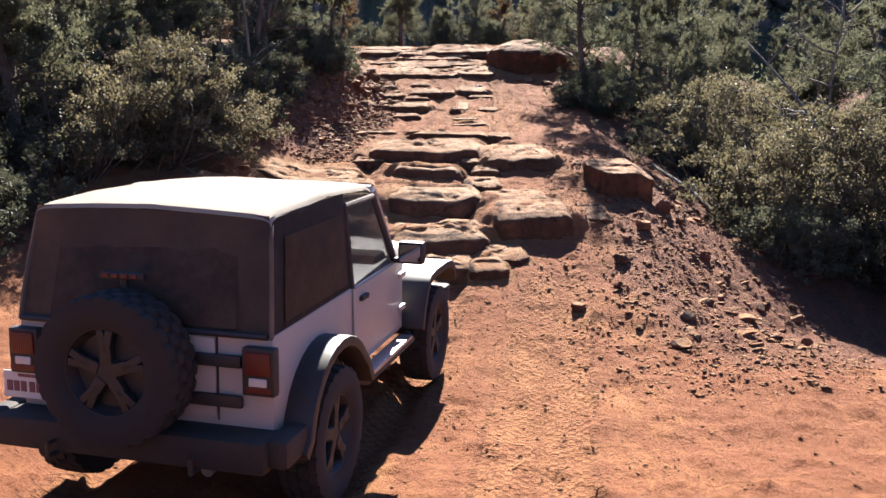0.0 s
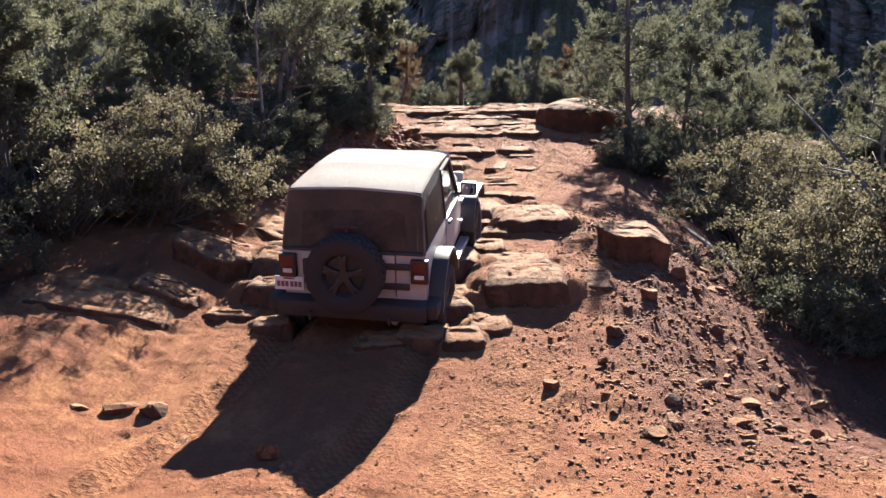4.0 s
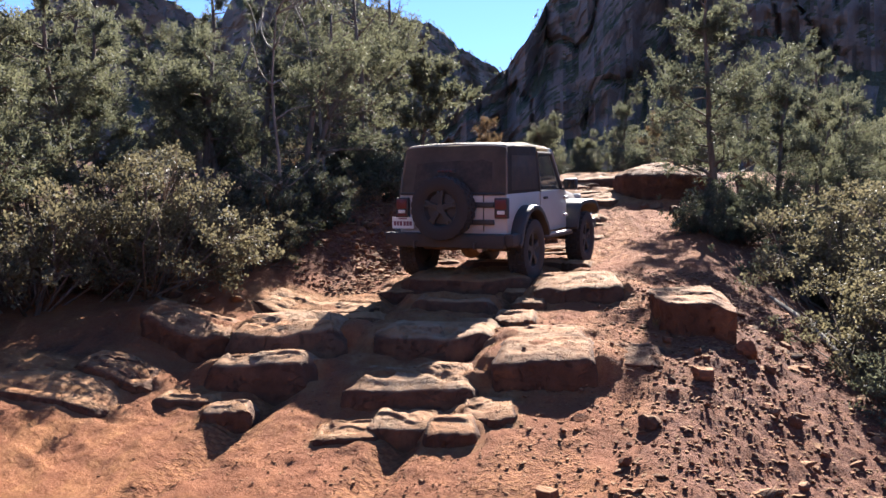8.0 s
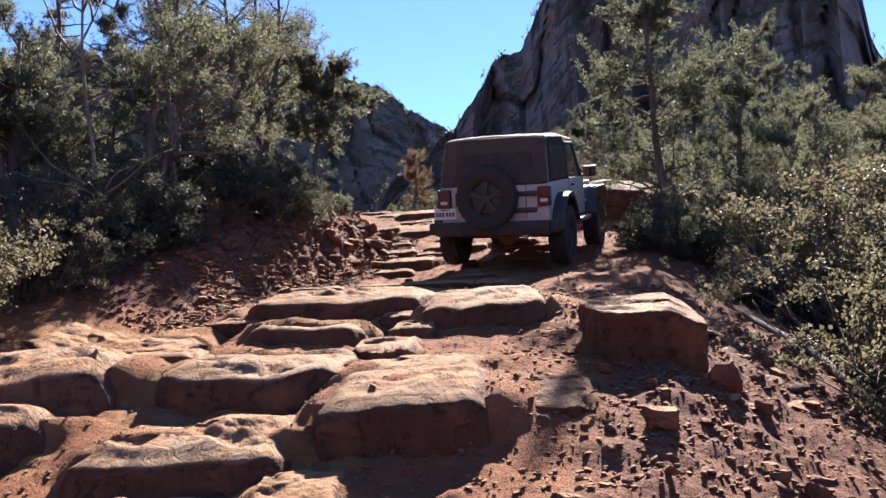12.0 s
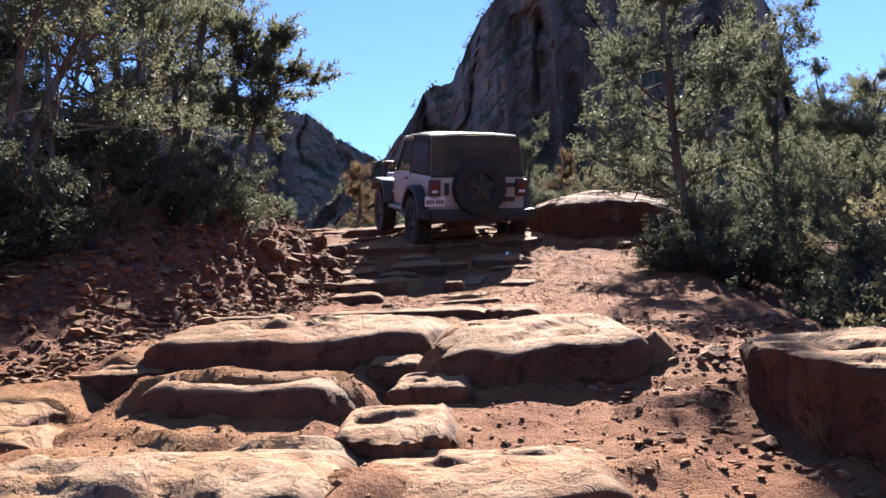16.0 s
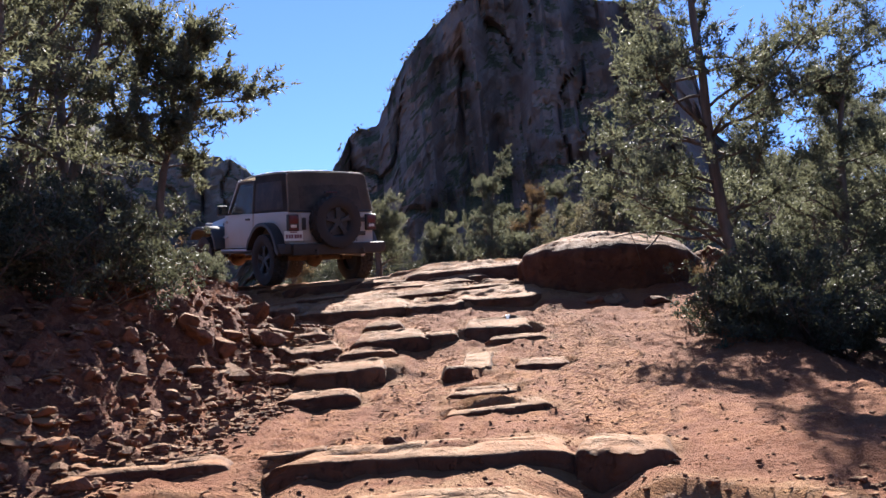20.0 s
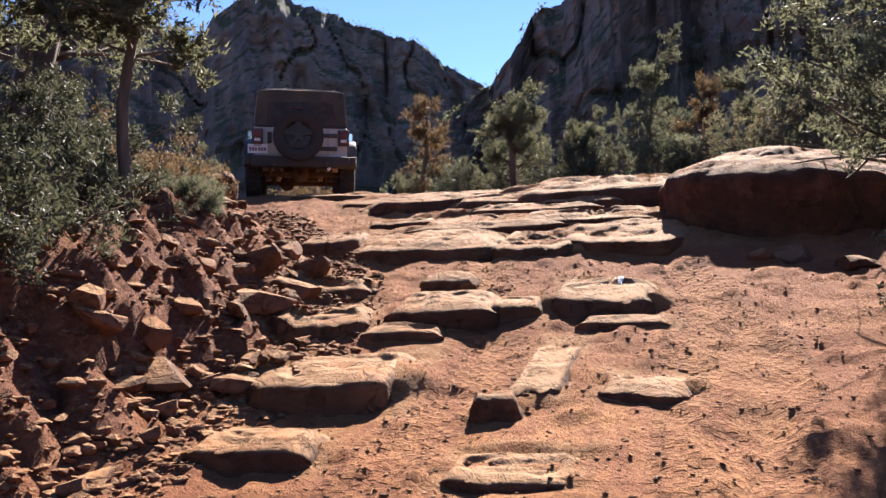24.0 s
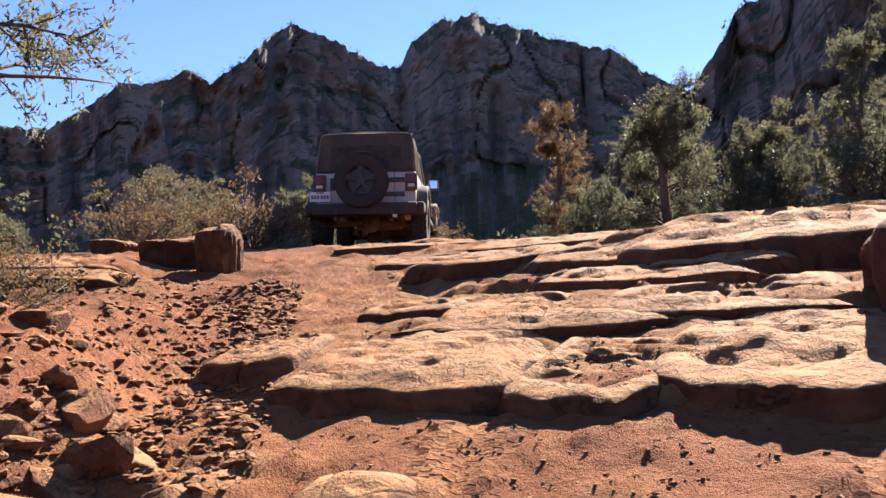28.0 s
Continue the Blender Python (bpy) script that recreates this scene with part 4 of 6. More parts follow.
def make_car():
    car = tagged(new("off_road_car"), "white two-door off-road car with tan canvas top, dusty", "car")
    side = [(-0.63, 0.64), (-0.63, 1.14), (-0.60, 1.16), (1.74, 1.18), (1.80, 1.12), (1.80, 0.60), (0.66, 0.60)] + arch(0.0, 0.43, 0.53, 18, 162, 9) + [(-0.56, 0.62)]
    part("body", prism(side, -0.765, 0.765, 0.02), PAINT, car, "", True)
    # bonnet, narrowing to the grille
    bm = bmesh.new()
    rows = []
    for y, w, zt in ((1.74, 0.66, 1.20), (1.9, 0.645, 1.205), (2.4, 0.60, 1.17), (2.9, 0.555, 1.12), (2.98, 0.55, 1.08)):
        rows.append([bm.verts.new(c) for c in ((-w, y, 0.72), (-w, y, zt - 0.10), (-w + 0.05, y, zt - 0.03), (-w * 0.5, y, zt), (0, y, zt + 0.012), (w * 0.5, y, zt), (w - 0.05, y, zt - 0.03), (w, y, zt - 0.10), (w, y, 0.72))])
    for a, b in zip(rows, rows[1:]):
        for k in range(len(a) - 1):
            bm.faces.new((a[k], a[k + 1], b[k + 1], b[k]))
    for r in (rows[0], rows[-1]):
        bm.faces.new(r)
    part("bonnet", bm, PAINT, car, "", True)
    grille = part("grille", box(-0.62, 0.62, 2.97, 3.03, 0.66, 1.08, 0.02), PAINT, car)
    for k in range(7):
        x = -0.27 + 0.09 * k
        part("grille_slot", box(x - 0.022, x + 0.022, 3.025, 3.036, 0.74, 1.02, 0.006), TRIM, grille)
    for s in (-1, 1):
        part("headlight", lathe([(0, 0.0), (0.012, 0.05), (0.0, 0.09), (-0.03, 0.095)], 20), LAMP_CLEAR, car, "round clear headlight", True, pose(s * 0.44, 3.035, 0.92, 0, 0, 90))
    part("front_bumper", box(-0.82, 0.82, 3.05, 3.24, 0.52, 0.68, 0.03), BUMPER, car, "", True)
    # wing flares over the wheels
    rear_path = [(-0.60, 0.52)] + arch(0.0, 0.46, 0.545, 168, 40, 10) + [(0.50, 0.74), (0.585, 0.60)]
    front_path = [(1.80, 0.60), (1.86, 0.76), (1.95, 0.91), (2.06, 0.985), (2.22, 1.005), (2.62, 1.005), (2.80, 0.985), (2.94, 0.91), (3.0, 0.80)]
    for s in (-1, 1):
        x0, x1 = sorted((s * 0.745, s * 0.935))
        part("rear_flare", ribbon(rear_path, x0, x1, 0.065), TRIM, car, "", True)
        x0, x1 = sorted((s * 0.56, s * 0.935))
        part("front_flare", ribbon(front_path, x0, x1, 0.065), TRIM, car, "", True)
        # doors
        door = part("door", prism([(0.62, 0.66), (0.60, 1.16), (1.62, 1.175), (1.64, 0.80), (1.55, 0.655)], s * 0.765, s * 0.782, 0.01), PAINT, car, "", True)
        part("door_handle", box(s * 0.79 - 0.02, s * 0.79 + 0.02, 0.70, 0.84, 1.06, 1.095, 0.01), TRIM, door, "black pull handle")
        for z in (0.80, 1.06):
            part("hinge", box(s * 0.79 - 0.018, s * 0.79 + 0.018, 1.60, 1.74, z - 0.02, z + 0.02, 0.008), PAINT, door)
        frame = bmesh.new()
        add_tube(frame, [(s * 0.755, 0.62, 1.16), (s * 0.69, 0.66, 1.70)], 0.024, 8)
        add_tube(frame, [(s * 0.69, 0.66, 1.70), (s * 0.685, 1.27, 1.70)], 0.022, 8)
        add_tube(frame, [(s * 0.685, 1.27, 1.70), (s * 0.75, 1.60, 1.18)], 0.024, 8)
        part("window_frame", frame, CANVAS_SIDE, door, "dark canvas window surround", True)
        part("door_window", panel_between((s * 0.757, 0.63, 1.17), (s * 0.752, 1.59, 1.18), (s * 0.69, 1.27, 1.69), (s * 0.695, 0.67, 1.69), 0.005, 2), GLASS, door)
        mirror = part("door_mirror", box(s * 0.90 - 0.10, s * 0.90 + 0.10, 1.52, 1.62, 1.17, 1.34, 0.025), TRIM, car, "black wing mirror", True)
        part("mirror_face", box(s * 0.90 - 0.08, s * 0.90 + 0.08, 1.512, 1.522, 1.19, 1.32), MIRROR, mirror)
        part("mirror_arm", box(min(s * 0.76, s * 0.84), max(s * 0.76, s * 0.84), 1.54, 1.60, 1.17, 1.21, 0.01), TRIM, mirror)
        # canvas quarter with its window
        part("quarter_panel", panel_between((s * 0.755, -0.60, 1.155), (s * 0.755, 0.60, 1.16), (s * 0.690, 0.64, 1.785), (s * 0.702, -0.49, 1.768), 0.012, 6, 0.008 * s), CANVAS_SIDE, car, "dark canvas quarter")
        part("quarter_window", panel_between((s * 0.762, -0.46, 1.20), (s * 0.762, 0.54, 1.205), (s * 0.712, 0.57, 1.66), (s * 0.722, -0.36, 1.65), 0.006, 3, 0.01 * s), VINYL, car)
        part("rock_rail", tube([(s * 0.80, 0.55, 0.56), (s * 0.86, 0.62, 0.54), (s * 0.86, 1.72, 0.54), (s * 0.80, 1.80, 0.56)], 0.03, 10), TRIM, car, "", True)
        part("step_plate", box(s * 0.83 - 0.055, s * 0.83 + 0.055, 0.66, 1.68, 0.555, 0.585, 0.01), STEEL, car, "bright metal step plate", True)
        # tail lamp: housing, red lens, clear lens
        lamp = part("tail_light", box(s * 0.705 - 0.092, s * 0.705 + 0.092, -0.69, -0.62, 0.85, 1.11, 0.014), TRIM, car, "tail light in a black housing", True)
        part("red_lens", box(s * 0.705 - 0.072, s * 0.705 + 0.072, -0.703, -0.685, 0.965, 1.09, 0.012), LAMP_RED, lamp, "red tail lens", True)
        part("clear_lens", box(s * 0.705 - 0.05, s * 0.705 + 0.05, -0.70, -0.685, 0.905, 0.95, 0.006), LAMP_CLEAR, lamp, "", True)
        part("lower_lens", box(s * 0.705 - 0.072, s * 0.705 + 0.072, -0.697, -0.685, 0.868, 0.902, 0.006), LAMP_RED, lamp)
    # rear: tailgate, hinges, bumper, plate
    gate = part("tailgate", box(-0.56, 0.44, -0.645, -0.62, 0.70, 1.135, 0.012), PAINT, car, "", True)
    part("gate_seam", box(0.444, 0.452, -0.640, -0.625, 0.68, 1.15), TRIM, gate)
    for z in (1.02, 0.80):
        part("gate_hinge", box(0.18, 0.60, -0.675, -0.64, z - 0.034, z + 0.034, 0.012), TRIM, gate, "black strap hinge", True)
    part("gate_handle", box(-0.545, -0.475, -0.67, -0.64, 0.87, 1.06, 0.02), TRIM, gate, "black gate handle", True)
    bm = box(-0.80, 0.80, -0.84, -0.60, 0.475, 0.655, 0.035)
    for s in (-1, 1):
        add_box(bm, min(s * 0.78, s * 0.91), max(s * 0.78, s * 0.91), -0.79, -0.48, 0.50, 0.66, 0.035)
    part("rear_bumper", bm, BUMPER, car, "", True)
    for s in (-1, 1):
        part("tow_loop", tube([(s * 0.42, -0.82, 0.55), (s * 0.42, -0.90, 0.55), (s * 0.42, -0.90, 0.48), (s * 0.42, -0.82, 0.48)], 0.014, 6), TRIM, car)
    plate = part("number_plate", box(-0.86, -0.54, -0.675, -0.662, 0.70, 0.855, 0.006), PLATE, car, "pale number plate with dark bars")
    part("plate_bracket", box(-0.84, -0.56, -0.662, -0.63, 0.72, 0.84, 0.006), TRIM, plate)
    for x0, x1 in ((-0.835, -0.80), (-0.79, -0.755), (-0.745, -0.71), (-0.69, -0.655), (-0.645, -0.61), (-0.60, -0.565)):
        part("plate_bar", box(x0, x1, -0.679, -0.674, 0.74, 0.80), PLATE_INK, plate)
    part("plate_bar", box(-0.76, -0.64, -0.679, -0.674, 0.825, 0.842), PLATE_INK, plate)
    # spare wheel on its carrier, lamp above
    spare = make_wheel(car, pose(-0.04, -0.815, 0.98, 0, 0, -90), 1, "spare_wheel")
    part("carrier", box(-0.16, 0.10, -0.76, -0.645, 0.82, 1.14, 0.02), TRIM, spare.parent, "")
    high = part("high_brake_light", box(-0.17, 0.09, -0.735, -0.70, 1.435, 1.475, 0.008), TRIM, car, "high brake light over the spare wheel")
    for k in range(4):
        part("red_lens", box(-0.15 + 0.055 * k, -0.115 + 0.055 * k, -0.742, -0.733, 1.443, 1.467, 0.003), LAMP_RED, high)
    part("lamp_stalk", box(-0.06, -0.02, -0.72, -0.69, 1.10, 1.44, 0.006), TRIM, high)
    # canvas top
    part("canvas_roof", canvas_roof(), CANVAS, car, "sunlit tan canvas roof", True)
    part("rear_curtain", panel_between((-0.755, -0.625, 1.15), (0.755, -0.625, 1.15), (0.70, -0.505, 1.778), (-0.70, -0.505, 1.778), 0.014, 8, 0.01), CANVAS_BACK_SHADED, car, "canvas rear curtain", True)
    part("rear_window", panel_between((-0.56, -0.636, 1.19), (0.56, -0.636, 1.19), (0.53, -0.527, 1.66), (-0.53, -0.527, 1.66), 0.006, 4, 0.012), VINYL, car, "tinted vinyl rear window", True)
    part("curtain_bar", tube([(-0.74, -0.64, 1.16), (0.74, -0.64, 1.16)], 0.018, 8), TRIM, car, "", True)
    for s in (-1, 1):
        part("corner_piping", tube([(s * 0.757, -0.628, 1.15), (s * 0.74, -0.58, 1.4), (s * 0.705, -0.50, 1.73)], 0.014, 6), CANVAS_BACK_SHADED, car, "", True)
    # windscreen
    screen = part("windscreen", panel_between((-0.68, 1.70, 1.18), (0.68, 1.70, 1.18), (0.64, 1.32, 1.72), (-0.64, 1.32, 1.72), 0.006, 2), GLASS, car)
    frame = bmesh.new()
    for p, q in (((-0.71, 1.71, 1.17), (-0.665, 1.31, 1.745)), ((0.71, 1.71, 1.17), (0.665, 1.31, 1.745)), ((-0.665, 1.31, 1.745), (0.665, 1.31, 1.745)), ((-0.71, 1.71, 1.17), (0.71, 1.71, 1.17))):
        add_tube(frame, [p, q], 0.034, 8)
    part("screen_frame", frame, PAINT, screen, "", True)
    # inside: sport bar, seats, wheel
    bar = bmesh.new()
    for s in (-1, 1):
        add_tube(bar, [(s * 0.62, 0.50, 1.1), (s * 0.60, 0.50, 1.62), (s * 0.56, 0.50, 1.70)], 0.035, 8)
        add_tube(bar, [(s * 0.60, 0.50, 1.66), (s * 0.60, -0.30, 1.58), (s * 0.62, -0.50, 1.15)], 0.03, 8)
        add_tube(bar, [(s * 0.60, 0.50, 1.68), (s * 0.60, 1.26, 1.68)], 0.03, 8)
    add_tube(bar, [(-0.57, 0.50, 1.70), (0.57, 0.50, 1.70)], 0.035, 8)
    part("sport_bar", bar, SEAT, car, "", True)
    for s in (-1, 1):
        seat = part("front_seat", box(s * 0.34 - 0.25, s * 0.34 + 0.25, 0.55, 0.72, 1.0, 1.42, 0.06), SEAT, car, "", True)
        part("headrest", box(s * 0.34 - 0.13, s * 0.34 + 0.13, 0.54, 0.64, 1.44, 1.60, 0.04), SEAT, seat, "", True)
    part("dashboard", box(-0.66, 0.66, 1.45, 1.70, 1.10, 1.24, 0.04), SEAT, car, "", True)
    # underneath
    for y in (REAR_WHEEL, FRONT_WHEEL):
        part("axle", tube([(-0.72, y, 0.42), (0.72, y, 0.42)], 0.045, 10), UNDER, car, "", True)
    for y, x in ((REAR_WHEEL, 0.0), (FRONT_WHEEL, -0.25)):
        part("differential", lathe([(-0.13, 0.03), (-0.10, 0.10), (-0.03, 0.15), (0.05, 0.14), (0.12, 0.06)], 18), UNDER, car, "", True, pose(x, y, 0.42, 0, 0, 90))
    frame = bmesh.new()
    for s in (-1, 1):
        add_box(frame, s * 0.42 - 0.04, s * 0.42 + 0.04, -0.62, 3.0, 0.52, 0.64, 0.01)
    add_box(frame, -0.30, 0.36, 0.55, 1.6, 0.47, 0.60, 0.03)
    add_box(frame, -0.38, 0.38, -0.58, -0.30, 0.50, 0.64, 0.03)
    part("chassis", frame, UNDER, car)
    part("exhaust", tube([(0.30, 0.3, 0.50), (0.30, -0.30, 0.50), (0.46, -0.62, 0.47), (0.46, -0.80, 0.46)], 0.035, 10), STEEL, car, "dull steel tail pipe", True)
    for s in (-1, 1):
        for y in (-0.10, 2.30):
            part("shock_absorber", tube([(s * 0.52, y, 0.40), (s * 0.48, y - 0.08, 0.80)], 0.032, 8), UNDER, car, "", True)
    wheels = []
    for s in (-1, 1):
        for y in (REAR_WHEEL, FRONT_WHEEL):
            wheels.append((make_wheel(car, pose(s * TRACK, y, TYRE_R), s), s * TRACK, y))
    # small unreadable lettering on the bonnet side
    for s in (-1, 1):
        for k in range(4):
            part("badge_bar", box(min(s * 0.668, s * 0.672), max(s * 0.668, s * 0.672), 1.80 + 0.07 * k, 1.845 + 0.07 * k, 1.01, 1.05), TRIM, car)
    return car, wheels


car, car_wheels = make_car()

# --- rocks ----------------------------------------------------------------------
def solid_noise(p, seed, octaves=3):
    """Noise on points (n, 3) from three crossed sheets."""
    x, y, z = p[:, 0], p[:, 1], p[:, 2]
    return (fbm(x + 0.37 * z, y - 0.21 * z, octaves, seed) + fbm(y + 0.3 * x, z + 1.7, octaves, seed + 31) + fbm(z - 0.3 * y, x + 4.1, octaves, seed + 57)) * 0.6


def mesh_of(name, verts, faces, material, smooth=True, sharp=50):
    me = bpy.data.meshes.new(name)
    me.from_pydata(np.asarray(verts).tolist(), [], [list(f) for f in faces])
    me.materials.append(material)
    if smooth:
        me.polygons.foreach_set("use_smooth", [True] * len(me.polygons))
        me.set_sharp_from_angle(angle=radians(sharp))
    return me


SLAB_GROUP = "sandstone ledges in the trail"


def slab(name, label, fx, fy, half, depth, face, yaw=0.0, seed=0, carve=0.03, square=3.0, dome=0.03, back=-0.04, material=None, around=96, category="rock", overhang=0.12, group=SLAB_GROUP, sides=0.85, ragged=1.0):
    """A bedrock slab that comes out of the slope: its broken lower edge faces the walker at (fx, fy); half its width, its depth up the slope,
    and the height of the broken face, which dies away along the sides as much as sides says."""
    c, s = math.cos(radians(yaw)), math.sin(radians(yaw))
    cx, cy = fx - s * depth / 2, fy + c * depth / 2
    z0 = float(ground_height(cx, cy))
    th = np.linspace(0, 2 * math.pi, around, endpoint=False)
    shape = (np.abs(np.cos(th)) ** square + np.abs(np.sin(th)) ** square) ** (-1 / square)
    chips = np.abs(fbm(np.cos(th) * 4 + seed, np.sin(th) * 4, 2, seed + 4))
    shape = shape * (1 + ragged * (0.17 * fbm(np.cos(th) * 1.2 + seed, np.sin(th) * 1.2, 3, seed) - 0.22 * chips + 0.06))
    overhang = overhang * 0.33 / min(half, depth / 2)
    rings = [(1 - overhang * 1.4, -1.9), (1 - overhang * 1.15, -0.95), (1 - overhang, -0.8), (1 - overhang * 0.72, -0.62), (1 - overhang * 0.45, -0.4), (1 - overhang * 0.2, -0.22), (1.0, -0.12), (0.998, -0.06), (0.988, -0.02), (0.965, 0.0)]
    rings += [(r, 0.0) for r in np.linspace(0.92, 0.04, 22)]
    verts = []
    for k, (r, down) in enumerate(rings):
        lx, ly = half * shape * np.cos(th) * r, depth / 2 * shape * np.sin(th) * r
        if k < 9:
            grain = 1 + 0.045 * value_noise(th * 5, np.full_like(th, down * 6 + seed), seed + 8) + 0.03 * value_noise(th * 14, np.full_like(th, down * 9), seed + 9)
            grain = 1 + (grain - 1) * min(1.0, 0.3 / half)
            lx, ly = lx * grain, ly * grain
        wx, wy = cx + c * lx - s * ly, cy + s * lx + c * ly
        v, u = np.clip(2 * ly / depth, -1.2, 1.2), np.clip(lx / half, -1.2, 1.2)
        rise = face * np.clip(0.5 - 0.5 * v, 0, 1) ** 0.9 + back * np.clip(0.5 + 0.5 * v, 0, 1)
        rise = rise * (1 - sides * np.clip(np.abs(u), 0, 1) ** 7.0 * np.clip(0.75 + 0.4 * v, 0.25, 1)) - 0.06 * sides * np.clip(np.abs(u), 0, 1) ** 4 + 0.4 * dome * np.clip(1 - r * r, 0, 1) * (1 + fbm(wx, wy, 2, seed))
        top = float(np.clip((k - 5) / 5, 0, 1))
        pits = np.maximum(fbm(wx * 2.6, wy * 4.6, 4, seed + 50) - 0.05, 0) * 5.0 + np.maximum(fbm(wx * 8, wy * 12, 3, seed + 55) - 0.1, 0) * 0.8
        step = smooth01(fbm(wx * 1.3, wy * 1.9, 2, seed + 80), -0.05, 0.03) - 0.5
        rise = rise + top * (-carve * pits + 0.5 * carve * fbm(wx * 1.8, wy * 1.8, 3, seed + 70) + 0.7 * carve * step + (0.018 + 0.6 * carve) * float(np.clip((k - 9) / 5, 0, 1)) * terraces(wx, wy, seed % 7))
        z = ground_height(wx, wy) + rise + down * (face + 0.06)
        verts.append(np.stack([wx - cx, wy - cy, z - z0], -1))
    n = len(rings)
    verts = np.concatenate(verts + [np.array([[0, 0, verts[-1][:, 2].mean()]])])
    faces = [(k * around + i, k * around + (i + 1) % around, (k + 1) * around + (i + 1) % around, (k + 1) * around + i) for k in range(n - 1) for i in range(around)]
    faces += [((n - 1) * around + i, (n - 1) * around + (i + 1) % around, n * around) for i in range(around)]
    ob = new(name, mesh_of(name, verts, faces, material or STONE))
    ob.location = (cx, cy, z0)
    return tagged(ob, label, category, group)


def ledge(label, fx, fy, half, depth, face, yaw, seed, carve, square, dome, material, around=104):
    """A tongue of bedrock that comes out of the slope: a broken face towards the walker, its top level with the soil behind and beside it."""
    c, s = math.cos(radians(yaw)), math.sin(radians(yaw))
    cx, cy = fx - s * depth / 2, fy + c * depth / 2
    z0 = float(ground_height(cx, cy))
    th = np.linspace(0, 2 * math.pi, around, endpoint=False)
    shape = (np.abs(np.cos(th)) ** square + np.abs(np.sin(th)) ** square) ** (-1 / square)
    chips = np.abs(fbm(np.cos(th) * 2.2 + seed, np.sin(th) * 2.2, 4, seed + 4))
    shape = shape * (1 + 0.16 * fbm(np.cos(th) * 1.0 + seed, np.sin(th) * 1.0, 2, seed) - 0.16 * chips + 0.06)
    short = min(half, depth / 2)
    foot = face * (0.12 + 0.16 * math.sin(1.7 * seed))
    rings = [(foot * 0.9, -1.9), (foot, -1.0), (0.9 * foot, -0.75), (0.72 * foot, -0.52), (0.45 * foot, -0.32), (0.2 * foot, -0.18), (0.0, -0.08), (-0.012, -0.03), (-0.035, -0.006), (-0.07, 0.0)]
    rings = [(1 + m / short * min(1.0, short / 0.25), d) for m, d in rings]
    rings += [(r, 0.0) for r in np.linspace(rings[-1][0] - 0.04, 0.03, 24)]
    verts = []
    for k, (r, down) in enumerate(rings):
        lx, ly = half * shape * np.cos(th) * r, depth / 2 * shape * np.sin(th) * r
        if k < 9:
            grain = 0.035 * value_noise(th * 4, np.full_like(th, down * 5 + seed), seed + 8) + 0.022 * value_noise(th * 15, np.full_like(th, down * 11), seed + 9)
            lx, ly = lx * (1 + grain * min(1.0, 0.3 / half)), ly * (1 + grain * min(1.0, 0.3 / half))
        wx, wy = cx + c * lx - s * ly, cy + s * lx + c * ly
        u, v = lx / half, 2 * ly / depth
        tuck = np.clip(np.maximum(smooth01(np.abs(u), 0.72, 1.05), smooth01(v, 0.3, 1.0)), 0, 1) * smooth01(v, -1.0, -0.55)
        rise = ledge_rise(np.clip(u, -1.25, 1.25), np.clip(v, -1, 1), face) - 0.07 * tuck + 0.012
        nose = np.clip((v + 1) / min(0.5, 0.16 / depth * 2), 0, 1)
        rise = rise - 0.07 * face * (1 - nose) ** 2 + 0.3 * dome * np.clip(1 - r * r, 0, 1)
        top = float(np.clip((k - 5) / 6, 0, 1))
        pits = np.maximum(fbm(wx * 2.4, wy * 4.0, 4, seed + 50) - 0.02, 0) * 3.6 + np.maximum(fbm(wx * 7, wy * 10, 3, seed + 55) - 0.1, 0) * 0.9
        step = smooth01(fbm(wx * 1.2, wy * 1.7, 3, seed + 80), -0.03, 0.02) - 0.5
        inside = float(np.clip((k - 9) / 4, 0, 1))
        rise = rise + top * (0.6 * carve * fbm(wx * 1.6, wy * 1.6, 3, seed + 70) + 0.012 * fbm(wx * 5, wy * 5, 2, seed + 71)) + inside * (-carve * pits + 0.8 * carve * step + (0.012 + 0.5 * carve) * terraces(wx, wy, seed % 7))
        verts.append(np.stack([wx - cx, wy - cy, ground_height(wx, wy) + rise + down * (face + 0.05) - z0], -1))
    n = len(rings)
    verts = np.concatenate(verts + [np.array([[0, 0, verts[-1][:, 2].mean()]])])
    faces = [(k * around + i, k * around + (i + 1) % around, (k + 1) * around + (i + 1) % around, (k + 1) * around + i) for k in range(n - 1) for i in range(around)]
    faces += [((n - 1) * around + i, (n - 1) * around + (i + 1) % around, n * around) for i in range(around)]
    ob = new("sandstone_ledge", mesh_of("sandstone_ledge", verts, faces, material, True, 60))
    ob.location = (cx, cy, z0)
    return tagged(ob, label, "rock", SLAB_GROUP)


for i, (label, x, y, half, depth, face, yaw, carve, dome) in enumerate(LEDGES):
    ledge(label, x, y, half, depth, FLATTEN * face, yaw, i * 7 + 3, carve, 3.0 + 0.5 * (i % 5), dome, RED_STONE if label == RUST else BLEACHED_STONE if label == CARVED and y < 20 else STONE)

